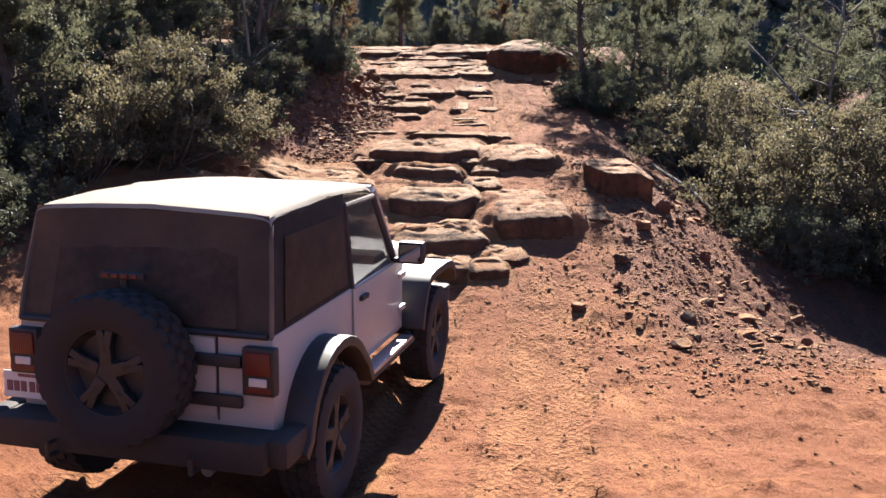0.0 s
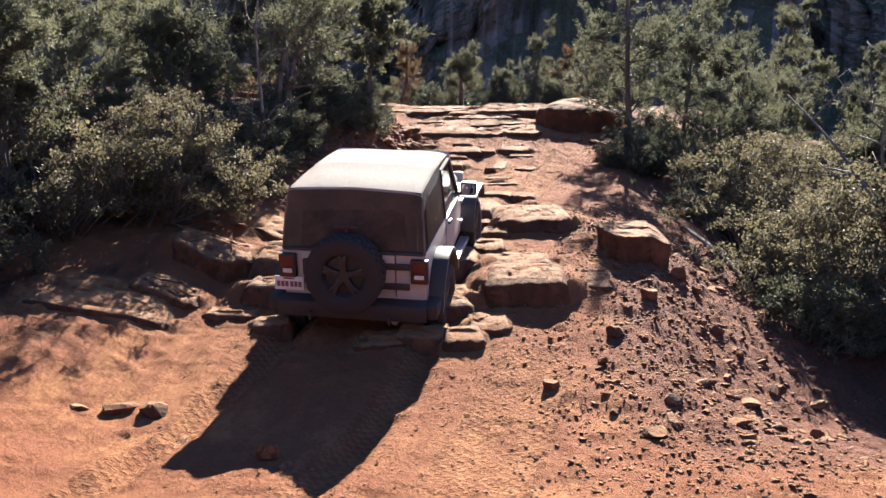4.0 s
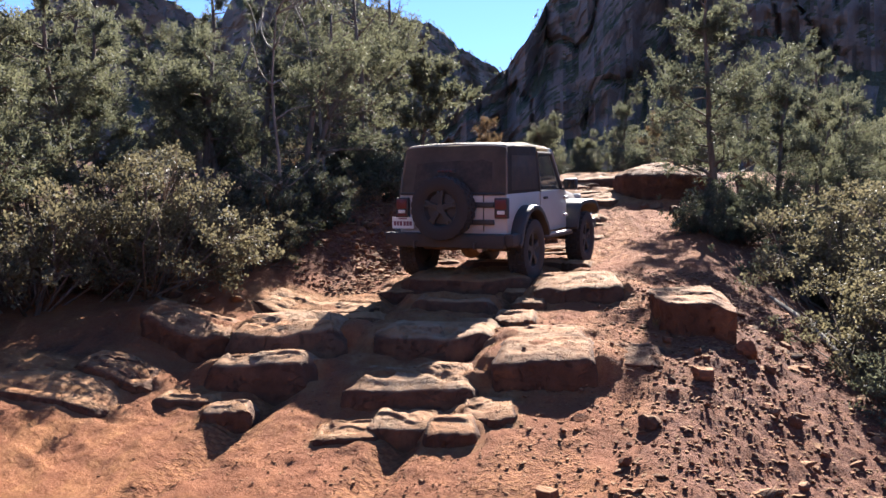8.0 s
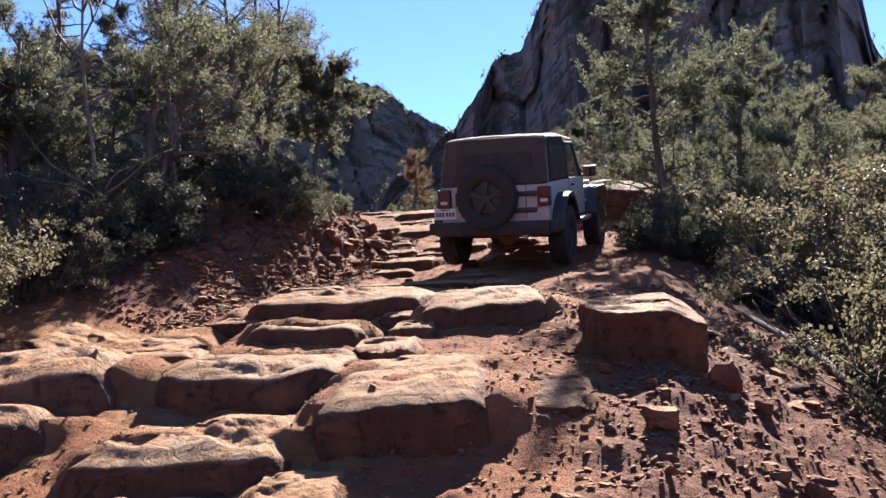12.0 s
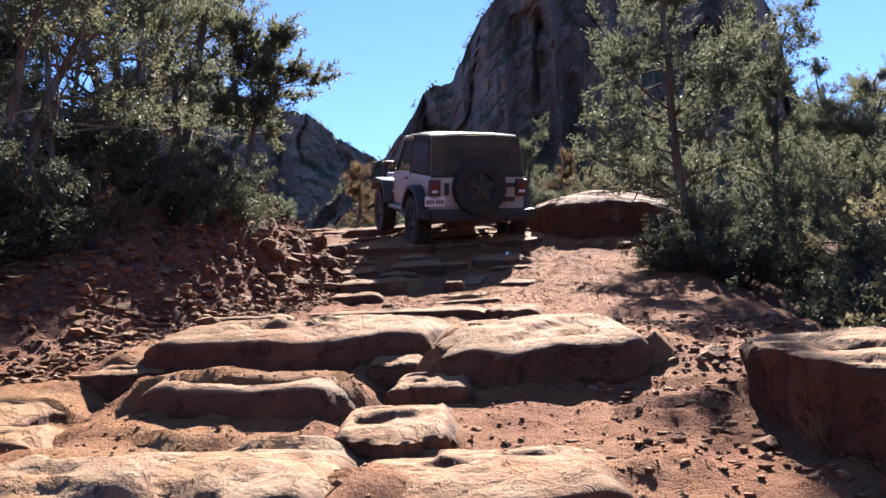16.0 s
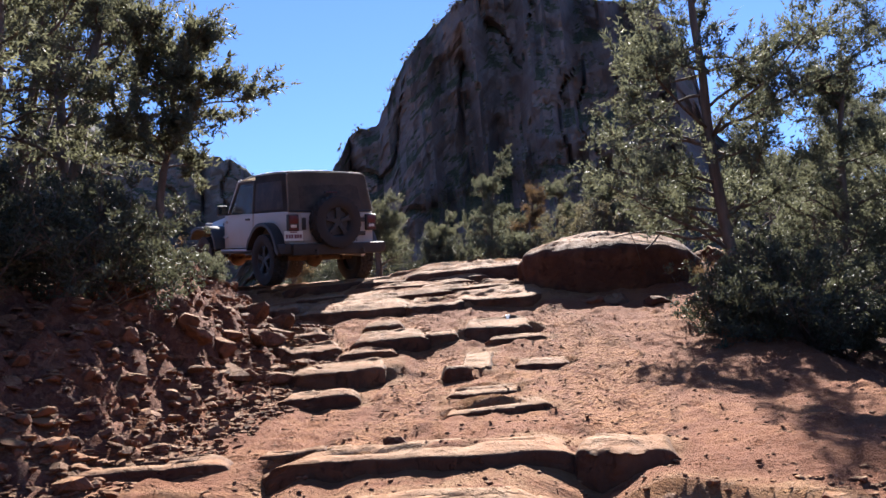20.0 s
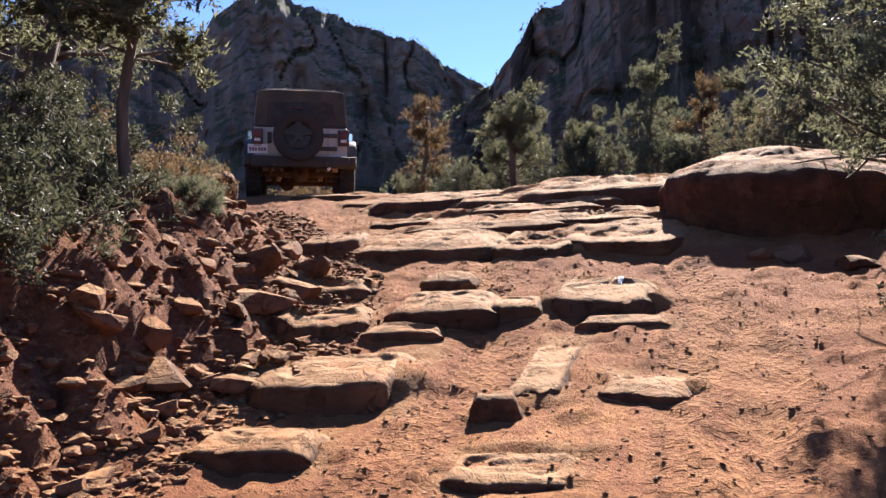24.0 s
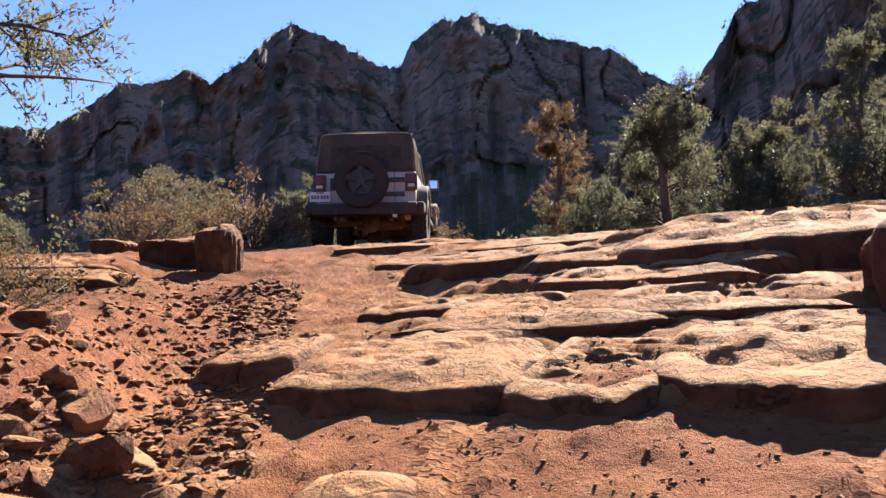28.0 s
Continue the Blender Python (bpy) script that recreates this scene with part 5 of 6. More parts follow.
slab("flat_topped_boulder", "square flat-topped red sandstone boulder beside the trail", 2.62, 12.28, 0.40, 1.05, 0.34, 10, 301, 0.02, 6.0, 0.0, 0.27, RED_STONE, 120, overhang=0.05, group="boulders", sides=0.0, ragged=0.35)
slab("crest_boulder", "long rounded dark red sandstone boulder on the crest", 2.12, 23.2, 1.22, 2.4, 0.52, -14, 311, 0.025, 2.5, 0.62, 0.30, RED_STONE, 140, overhang=0.04, group="boulders", sides=0.6, ragged=0.45)
slab("bank_boulder", "broken red boulder at the edge of the bank", -5.25, 25.85, 0.40, 0.75, 0.36, 6, 321, 0.03, 3.0, 0.10, 0.25, RED_STONE, group="boulders", sides=0.2, overhang=0.05)
slab("bank_boulder", "upright red boulder leaning on a broken one", -4.58, 25.8, 0.20, 0.45, 0.46, 20, 322, 0.02, 2.6, 0.12, 0.40, RED_STONE, group="boulders", sides=0.25, overhang=0.04)
slab("bank_boulder", "small red boulder on the far flat", -7.6, 27.2, 0.3, 0.5, 0.22, 0, 323, 0.03, 3.0, 0.04, 0.15, RED_STONE, group="boulders", sides=0.2)
slab("shelf_rock", "low sunlit sandstone shelf behind the crest boulder", 4.6, 24.6, 0.9, 2.2, 0.35, -12, 331, 0.04, 3.0, 0.05, material=STONE, group="boulders")


# white scrape marks on one slab
for ob in [o for o in scene.objects if o.name.startswith("sandstone_ledge")]:
    if math.hypot(ob.location.x - 0.68, ob.location.y - 21.5) < 0.12:
        co = np.array([v.co[:] for v in ob.data.vertices][9 * 104:])
        for mx, my, lx, ly in ((0.12, 0.02, 0.022, 0.06), (0.13, 0.20, 0.026, 0.035), (0.09, 0.12, 0.012, 0.02)):
            ring = [(mx + lx * math.cos(a) * (1 + 0.25 * math.sin(3 * a + 40 * my)), my + ly * math.sin(a) * (1 + 0.2 * math.cos(5 * a))) for a in np.linspace(0, 6.28, 15)[:-1]]
            pts = []
            for px, py in ring + [(mx, my)]:
                d = np.hypot(co[:, 0] - px, co[:, 1] - py)
                near = np.argsort(d)[:4]
                w = 1 / (d[near] + 0.004)
                pts.append((px, py, float((co[near, 2] * w).sum() / w.sum()) + 0.005))
            part("scrape_mark", (pts, [], [(k, (k + 1) % 14, 14) for k in range(14)]), WHITE_SCRAPE, ob, "chalk-white scrape on the stone")


def stone_mesh(name, seed, material, flat=0.65, subdiv=2):
    """A broken stone: a ball cut by random planes."""
    rng = np.random.RandomState(seed)
    bm = bmesh.new()
    bmesh.ops.create_icosphere(bm, subdivisions=subdiv, radius=1.0)
    p = np.array([v.co[:] for v in bm.verts])
    faces = [[v.index for v in f.verts] for f in bm.faces]
    bm.free()
    for _ in range(13):
        d = rng.normal(size=3)
        d /= np.linalg.norm(d)
        cut = rng.uniform(0.35, 0.75)
        over = np.maximum(p @ d - cut, 0)
        p = p - over[:, None] * d * 0.97
    p = p * (1 + 0.08 * solid_noise(p * 2.0 + seed, seed, 2))[:, None] * np.array([1.0, rng.uniform(0.65, 0.95), flat * rng.uniform(0.8, 1.1)])
    p[:, 2] -= p[:, 2].min() * 0.72
    me = mesh_of(name, p, faces, material, True, 14)
    return me


STONES = [stone_mesh("stone", k, (RED_STONE, PEBBLE, STONE, PEBBLE)[k % 4], 0.42 + 0.07 * (k % 4)) for k in range(10)]
COARSE = [stone_mesh("stone_rough", 40 + k, RED_STONE, 0.6, 1) for k in range(6)]


def lay_stone(x, y, size, k, yaw, tip=0.0, label="loose angular red stone", group="loose stones on the scree"):
    ob = new("stone", STONES[k % len(STONES)])
    ob.matrix_basis = pose(x, y, height_at(x, y) - 0.2 * size, tip * 20, tip * 12, yaw) @ Matrix.Diagonal((size, size, size, 1))
    return tagged(ob, label, "stone", group)


rng = np.random.RandomState(7)
# single stones that stand out
for x, y, s in [(1.40, 9.02, 0.13), (2.48, 8.85, 0.15), (2.24, 8.12, 0.16), (2.44, 8.38, 0.17), (3.72, 10.2, 0.2), (3.86, 9.0, 0.18), (-2.45, 8.3, 0.22), (-2.12, 8.24, 0.2), (-2.75, 8.15, 0.16), (-1.75, 8.0, 0.14), (-0.78, 7.35, 0.17), (-0.6, 7.25, 0.1), (3.05, 8.75, 0.17), (3.3, 9.4, 0.19), (2.9, 9.6, 0.15), (2.1, 10.2, 0.16), (2.55, 11.2, 0.17), (3.0, 12.0, 0.2), (3.4, 12.9, 0.24), (3.5, 12.4, 0.2), (2.0, 12.6, 0.13), (1.55, 15.0, 0.15), (2.1, 13.9, 0.14), (0.52, 20.3, 0.07), (1.9, 22.4, 0.17), (2.55, 22.1, 0.26), (2.2, 22.5, 0.24), (3.2, 22.4, 0.22), (-0.02, 16.4, 0.1), (-3.2, 12.6, 0.3), (-2.9, 12.9, 0.2)]:
    lay_stone(x, y, s, rng.randint(99), rng.uniform(0, 360), rng.uniform(-1, 1), "single rounded red stone lying on the dirt", "stones beside the track")
# scree on the slope
for _ in range(230):
    y = rng.uniform(7.8, 14.5)
    x = rng.uniform(1.9, 4.4) + 0.1 * (y - 10)
    lay_stone(x, y, rng.uniform(0.03, 0.085) * (1 + 0.5 * (x > 3)), rng.randint(99), rng.uniform(0, 360), rng.uniform(-1, 1))
# blocks of the bank
for _ in range(120):
    y = rng.uniform(15.2, 22.4)
    foot = np.interp(y, [12, 15, 18, 20, 22, 24], [-2.2, -1.75, -1.3, -1.15, -1.5, -2.7])
    x = foot + 0.1 - rng.beta(1.3, 1.5) * 1.5
    big = rng.uniform() ** 2
    lay_stone(x, y, 0.04 + 0.15 * big, rng.randint(99), rng.uniform(0, 360), rng.uniform(-1.5, 1.5), "angular red block on the crumbling bank", "blocks of the crumbling bank")


# large squared blocks at the foot of the bank
for x, y, s, yaw, k in [(-1.63, 21.32, 0.34, 20, 1), (-1.62, 20.66, 0.36, 70, 5), (-1.85, 20.96, 0.3, 10, 2), (-1.97, 21.51, 0.16, 40, 3), (-1.93, 21.92, 0.2, 15, 7), (-1.6, 19.26, 0.26, 30, 4), (-1.78, 19.0, 0.24, 80, 1), (-1.74, 19.8, 0.22, 10, 5), (-1.71, 21.7, 0.26, 0, 2), (-2.09, 23.23, 0.2, 30, 4), (-1.67, 19.34, 0.17, 60, 7), (-1.18, 19.44, 0.2, 30, 5)]:
    lay_stone(x, y, s, k, yaw, 0.4, "large squared red block at the foot of the bank", "blocks of the crumbling bank")


def scatter(name, label, count, place, sizes, meshes, seed, material):
    """Small stones past counting, joined into one sheet."""
    rng = np.random.RandomState(seed)
    xs, ys = place(rng, count)
    zs = surface_height(xs, ys)
    data = [(np.array([v.co[:] for v in m.vertices]), np.array([p.vertices[:] for p in m.polygons])) for m in meshes]
    vs, fs, total = [], [], 0
    for x, y, z in zip(xs, ys, zs):
        v, f = data[rng.randint(len(data))]
        s = sizes[0] + (sizes[1] - sizes[0]) * rng.uniform() ** 3
        a = rng.uniform(0, 2 * math.pi)
        c, q = math.cos(a) * s, math.sin(a) * s
        w = np.stack([v[:, 0] * c - v[:, 1] * q + x, v[:, 0] * q + v[:, 1] * c + y, v[:, 2] * s * rng.uniform(0.6, 1.1) + z - 0.1 * s], -1)
        vs.append(w)
        fs.append(f + total)
        total += len(v)
    me = bpy.data.meshes.new(name)
    me.from_pydata(np.concatenate(vs).tolist(), [], np.concatenate(fs).tolist())
    me.materials.append(material)
    return tagged(new(name, me), label, "gravel", kind="stuff")


scatter("scree_gravel", "dark red gravel strewn over the slope", 9000, lambda r, n: (r.normal(2.8, 0.8, n), r.uniform(7.0, 15.5, n)), (0.006, 0.05), COARSE, 5, PEBBLE)
scatter("bank_gravel", "red gravel on the crumbling bank", 9000, lambda r, n: ((lambda y: (np.interp(y, [12, 15, 18, 20, 22, 24, 26], [-2.2, -1.75, -1.3, -1.15, -1.5, -2.7, -4]) + 0.4 - r.gamma(1.6, 0.45, n), y))(r.uniform(14, 25.5, n))), (0.01, 0.07), COARSE, 6, PEBBLE)
scatter("bank_rubble", "angular red rubble on the crumbling bank", 1500, lambda r, n: ((lambda y: (np.interp(y, [12, 15, 18, 20, 22, 24, 26], [-2.2, -1.75, -1.3, -1.15, -1.5, -2.7, -4]) + 0.2 - r.gamma(2.0, 0.4, n), y))(r.uniform(15, 21.8, n))), (0.02, 0.12), STONES, 16, PEBBLE)
scatter("trail_gravel", "small stones and clods on the trail", 20000, lambda r, n: (r.normal(0.4, 1.3, n), r.uniform(5, 26, n)), (0.005, 0.026), COARSE, 8, PEBBLE)

# --- plants ---------------------------------------------------------------------
def leaf_cloud(centres, radii, count, length, width, seed, droop=0.0, shell=0.45, curl=0.25):
    """Many small two-sided leaves gathered in clumps: verts and faces."""
    r = np.random.RandomState(seed)
    centres, radii = np.array(centres), np.array(radii)
    weight = radii ** 2 / (radii ** 2).sum()
    pick = r.choice(len(centres), count, p=weight)
    d = r.normal(size=(count, 3))
    d /= np.linalg.norm(d, axis=1)[:, None]
    rad = radii[pick] * (shell + (1 - shell) * r.uniform(size=count) ** 0.6) * (1 + 0.35 * r.normal(size=count) * 0.5)
    p = centres[pick] + d * rad[:, None] * np.array([1, 1, 0.8])
    axis = 0.7 * d + r.normal(size=(count, 3)) * 0.7 + np.array([0, 0, 0.35 - droop])
    axis /= np.linalg.norm(axis, axis=1)[:, None]
    side = np.cross(axis, r.normal(size=(count, 3)))
    side /= np.linalg.norm(side, axis=1)[:, None]
    up = np.cross(axis, side)
    ln, wd = length * r.uniform(0.6, 1.4, count)[:, None], width * r.uniform(0.7, 1.3, count)[:, None]
    a = p - axis * ln * 0.5
    b = p + side * wd * 0.5 + up * wd * curl
    c = p + axis * ln * 0.5
    e = p - side * wd * 0.5 + up * wd * curl
    verts = np.stack([a, b, c, e], 1).reshape(-1, 3)
    k = np.arange(count)[:, None] * 4
    faces = np.concatenate([np.concatenate([k, k + 1, k + 2], 1), np.concatenate([k, k + 2, k + 3], 1)])
    return verts, faces


def quick_mesh(name, verts, faces, material):
    me = bpy.data.meshes.new(name)
    n = faces.shape[1]
    me.vertices.add(len(verts))
    me.vertices.foreach_set("co", np.asarray(verts, np.float32).ravel())
    me.loops.add(faces.size)
    me.loops.foreach_set("vertex_index", faces.ravel().astype(np.int32))
    me.polygons.add(len(faces))
    me.polygons.foreach_set("loop_start", np.arange(0, faces.size, n, dtype=np.int32))
    me.update()
    me.materials.append(material)
    return me


def wander(r, start, direction, length, bend, steps=6):
    p, d = Vector(start), Vector(direction).normalized()
    out = [p.copy()]
    for _ in range(steps):
        d = (d + Vector(r.normal(size=3)) * bend).normalized()
        p = p + d * (length / steps)
        out.append(p.copy())
    return out


def leaf_spray(segments, count, length, width, seed, fuzz=0.035):
    """Small pointed leaves set along twigs: verts and faces."""
    r = np.random.RandomState(seed)
    a, b = np.array([p for p, q, w in segments]), np.array([q for p, q, w in segments])
    heavy = np.linalg.norm(b - a, axis=1) * np.array([w for p, q, w in segments])
    pick = r.choice(len(a), count, p=heavy / heavy.sum())
    along = (b - a)[pick]
    along /= np.linalg.norm(along, axis=1)[:, None] + 1e-6
    p = a[pick] + (b - a)[pick] * r.uniform(-0.05, 1.12, (count, 1)) + r.normal(size=(count, 3)) * fuzz * r.uniform(0.4, 1.3, (count, 1))
    axis = 0.75 * along + r.normal(size=(count, 3)) * 0.62 + np.array([0, 0, 0.2])
    axis /= np.linalg.norm(axis, axis=1)[:, None]
    side = np.cross(axis, r.normal(size=(count, 3)))
    side /= np.linalg.norm(side, axis=1)[:, None]
    ln, wd = length * r.uniform(0.55, 1.45, (count, 1)), width * r.uniform(0.6, 1.4, (count, 1))
    verts = np.stack([p - side * wd * 0.5, p + side * wd * 0.5, p + axis * ln], 1).reshape(-1, 3)
    return verts, np.arange(3 * count).reshape(-1, 3)


def tall_tree(label, height, spread_r, seed, leaf=JUNIPER, leaves=38000, bare=0.25, trunks=1, lean=0.05, thick=0.11, size=(0.062, 0.023), limbs=24, droop=0.0, dead=0.12):
    """A juniper or pinyon: tapered trunk, climbing limbs, a ragged crown of leafy sprays with gaps, some limbs bare."""
    r = np.random.RandomState(seed)
    tree = tagged(new("juniper_tree"), label, "tree", "trees along the trail")
    wood, segments = bmesh.new(), []
    for k in range(trunks):
        a = r.uniform(0, 6.28)
        path = wander(r, (0.12 * k * math.cos(a), 0.12 * k * math.sin(a), -0.25), (lean * r.normal() + 0.15 * (trunks > 1) * math.cos(a), lean * r.normal() + 0.15 * (trunks > 1) * math.sin(a), 1), height * r.uniform(0.86, 1.0), 0.07, 9)
        n = len(path)
        add_tube(wood, path, [thick * (1 - 0.9 * i / (n - 1)) ** 0.8 + 0.008 for i in range(n)], 8)
        for _ in range(int(limbs / trunks) + 4):
            f = r.uniform(bare, 0.99)
            i = min(int(f * (n - 1)), n - 2)
            p = path[i].lerp(path[i + 1], f * (n - 1) - i)
            a = r.uniform(0, 6.28)
            ln = spread_r * (1.2 - 0.85 * f) * r.uniform(0.5, 1.2)
            limb = wander(r, p, (math.cos(a), math.sin(a), r.uniform(0.1, 0.8) - droop), ln, 0.17, 6)
            add_tube(wood, limb, [0.32 * thick * (1 - f * 0.5) * (1 - 0.85 * j / 6) + 0.004 for j in range(7)], 5)
            if r.uniform() < dead:
                for j in (2, 3, 4, 5):
                    add_tube(wood, wander(r, limb[j], Vector(r.normal(size=3)), 0.35 * ln, 0.25, 3), [0.008, 0.006, 0.004, 0.002], 3)
                continue
            full = r.uniform(0.5, 1.4)
            for j in (1, 2, 2, 3, 3, 4, 4, 5, 5, 6, 6):
                if r.uniform() > 0.3 + 0.14 * j:
                    continue
                way = (limb[j] - limb[j - 1]).normalized()
                twig = wander(r, limb[j], way * 0.7 + Vector(r.normal(size=3)) * 0.75 + Vector((0, 0, 0.25 - droop)), (0.16 + 0.26 * ln) * r.uniform(0.5, 1.15), 0.22, 3)
                add_tube(wood, twig, [0.009, 0.007, 0.005, 0.003], 3)
                for q in (1, 2, 3):
                    segments.append((tuple(twig[q - 1]), tuple(twig[q]), full * (0.4 if q == 1 else 1.0)))
                    for _ in range(2):
                        tip = twig[q] + (Vector(r.normal(size=3)) * 0.8 + way * 0.5 + Vector((0, 0, 0.3 - droop))) * 0.11 * r.uniform(0.5, 1.5)
                        segments.append((tuple(twig[q]), tuple(tip), 1.25 * full))
    part("trunk", wood, BARK, tree, "shaggy grey trunk and limbs", "all")
    v, f = leaf_spray(segments, leaves, size[0], size[1], seed + 1)
    crown = new("crown", quick_mesh("crown", v, f, leaf))
    crown.parent = tree
    return tree


def dead_tree(label, height, seed):
    r = np.random.RandomState(seed)
    tree = tagged(new("dead_tree"), label, "tree", "bare trees")
    wood = bmesh.new()
    path = wander(r, (0, 0, -0.2), (0.05, 0, 1), height, 0.08, 8)
    add_tube(wood, path, [0.036 * (1 - 0.9 * i / 8) + 0.005 for i in range(9)], 6)
    for _ in range(16):
        i = r.randint(2, 8)
        a = r.uniform(0, 6.28)
        limb = wander(r, path[i], (math.cos(a), math.sin(a), r.uniform(0.2, 1.0)), height * r.uniform(0.12, 0.3), 0.2, 5)
        add_tube(wood, limb, [0.018 * (1 - 0.85 * j / 5) + 0.003 for j in range(6)], 4)
        for j in (2, 3, 4):
            add_tube(wood, wander(r, limb[j], Vector(r.normal(size=3)) + Vector((0, 0, 0.3)), height * r.uniform(0.04, 0.1), 0.2, 3), [0.006, 0.005, 0.004, 0.002], 3)
    part("branch", wood, DEAD_WOOD, tree, "bare twiggy branches", "all")
    return tree


def shrub(label, radius, height, seed, leaf=OAK, leaves=16000, size=(0.04, 0.026), name="scrub_bush", clumps=60):
    """A many-stemmed bush: forking stems to an uneven outline, leaves thick on the outer twigs, gaps between."""
    r = np.random.RandomState(seed)
    bush = tagged(new(name), label, "bush", "bushes along the trail")
    wood, centres, radii = bmesh.new(), [], []
    for _ in range(clumps):
        a, q = r.uniform(0, 6.28), math.sqrt(r.uniform())
        lump = 1 + 0.35 * math.sin(3 * a + seed) * q + 0.2 * math.sin(5 * a + 2 * seed)
        tip = Vector((radius * q * lump * math.cos(a), radius * q * lump * math.sin(a), height * (0.10 + 0.9 * r.uniform() ** 0.7 * (1 - 0.5 * q * q)) * (0.75 + 0.35 * lump * r.uniform())))
        base = Vector((0.18 * radius * r.normal(), 0.18 * radius * r.normal(), -0.12))
        mid = 0.5 * (base + tip) + Vector(r.normal(size=3)) * 0.09
        add_tube(wood, [base, mid, tip], [0.017, 0.011, 0.004], 4)
        for _ in range(4):
            end = tip + Vector(r.normal(size=3)) * 0.16 * (0.5 + 0.5 * radius)
            add_tube(wood, [mid.lerp(tip, 0.6), tip.lerp(end, 0.4), end], [0.006, 0.005, 0.002], 3)
            centres.append(tuple(end))
            radii.append(r.uniform(0.06, 0.17) * (0.55 + 0.45 * radius))
    part("stem", wood, BARK, bush, "thin grey stems", "all")
    v, f = leaf_cloud(centres, radii, leaves, 1.05 * size[0], 1.1 * size[1], seed + 2, shell=0.1)
    v[:, 2] = np.maximum(v[:, 2], -0.05)
    crown = new("foliage", quick_mesh("foliage", v, f, leaf))
    crown.parent = bush
    return bush


TREES = [
    tall_tree("ragged green juniper with a shaggy trunk", 5.6, 1.7, 11, JUNIPER, 44000, 0.15),
    tall_tree("slender pinyon with an open crown", 6.2, 1.5, 12, PINYON, 38000, 0.25),
    tall_tree("thin juniper with sparse clumps against the sky", 5.0, 1.7, 13, JUNIPER, 17000, 0.38, 2, thick=0.085, dead=0.35),
    tall_tree("bushy juniper with several stems", 3.9, 1.6, 14, JUNIPER, 46000, 0.06, 3, limbs=34),
    tall_tree("old pinyon with a dense dark crown", 6.6, 2.0, 15, PINYON, 50000, 0.14, lean=0.015, thick=0.085, limbs=34),
    tall_tree("gnarled juniper leaning out over the bank", 4.8, 2.3, 38, JUNIPER, 26000, 0.45, 1, 0.03, 0.085, size=(0.10, 0.038), dead=0.2),
    tall_tree("thin rusty tree beyond the crest", 5.0, 1.0, 17, RUSTY_LEAF, 22000, 0.12),
]
BUSHES = [
    shrub("scrub oak with small grey-green glinting leaves", 1.25, 1.9, 21, OAK, 19000),
    shrub("low rounded scrub oak", 0.9, 1.25, 22, OAK, 13000),
    shrub("low green juniper bush with shade in its leaf colour", 1.0, 1.15, 23, SHADED_BUSH, 16000, (0.06, 0.018), "juniper_bush"),
    shrub("bright green bush at the foot of the slope", 0.85, 1.05, 24, PINYON, 14000, (0.045, 0.022), "green_bush"),
    shrub("dry rusty bush with thin twigs", 0.7, 0.95, 25, RUSTY_LEAF, 5000, (0.04, 0.018), "dry_bush"),
]
DEAD = [dead_tree("bare grey tree with many thin twigs", 4.8, 31), dead_tree("leaning bleached bare tree", 3.6, 32)]
used = set()


def plant(kind, x, y, scale=1.0, turn=0.0, tall=1.0, sink=0.0, tip=0.0):
    m = pose(x, y, height_at(x, y) - 0.05 - sink, tip, 0.0, turn)
    ob = kind
    if kind.name in used:
        ob = copy_thing(kind, m)
    used.add(kind.name)
    ob.matrix_basis = m @ Matrix.Diagonal((scale, scale, scale * tall, 1))
    return ob


T, B = TREES, BUSHES
# across the shaded hollow and behind it
for k, x, y, s, turn in [(0, -3.95, 12.6, 1.0, 0), (0, -3.3, 13.9, 0.5, 60), (1, -4.9, 11.6, 1.2, 100), (2, -3.4, 15.0, 0.9, 0), (2, -3.4, 15.8, 0.7, 70), (1, -4.4, 14.2, 0.9, 150), (2, -5.2, 9.4, 0.9, 200), (1, -6.2, 10.2, 1.1, 30), (3, -4.9, 8.4, 0.6, 80), (2, -6.8, 12.6, 1.2, 10), (4, -2.9, 16.9, 0.6, 10), (2, -3.2, 17.6, 0.75, 160), (2, -2.45, 18.5, 0.75, 220), (2, -2.9, 20.2, 0.55, 300), (3, -2.3, 20.9, 0.3, 20), (2, -3.4, 20.9, 0.7, 90), (4, -3.2, 22.2, 0.6, 40), (4, -3.9, 22.0, 0.8, 10), (2, -3.2, 16.2, 0.8, 10), (2, -3.5, 18.2, 1.0, 200)]:
    plant(B[k], x, y, s, turn)
for k, x, y, s, turn in [(0, -5.4, 13.6, 0.66, 0), (3, -5.6, 11.9, 0.82, 60), (3, -6.8, 11.0, 0.9, 10), (3, -4.6, 15.9, 0.75, 0), (1, -6.4, 15.0, 0.6, 90), (0, -7.6, 12.6, 0.66, 140), (3, -8.0, 10.4, 0.85, 200), (1, -8.8, 13.8, 0.63, 250), (2, -3.5, 16.4, 0.72, 20), (2, -3.2, 18.3, 0.86, 120), (1, -4.8, 17.8, 0.62, 200), (5, -2.5, 20.4, 0.56, 0), (2, -3.76, 20.93, 0.92, 80), (2, -4.15, 20.5, 0.95, 200), (2, -5.2, 22.5, 1.05, 40), (0, -5.8, 17.2, 0.6, 300), (1, -6.6, 19.4, 0.75, 40), (0, -10.5, 12.0, 0.85, 0), (4, -11.5, 16.0, 0.8, 70), (3, -9.5, 18.0, 0.9, 130), (0, -8.0, 22.0, 0.65, 10), (4, -12.5, 9.0, 0.8, 30), (0, -10.5, 7.5, 0.75, 220)]:
    plant(T[k], x, y, s, turn)
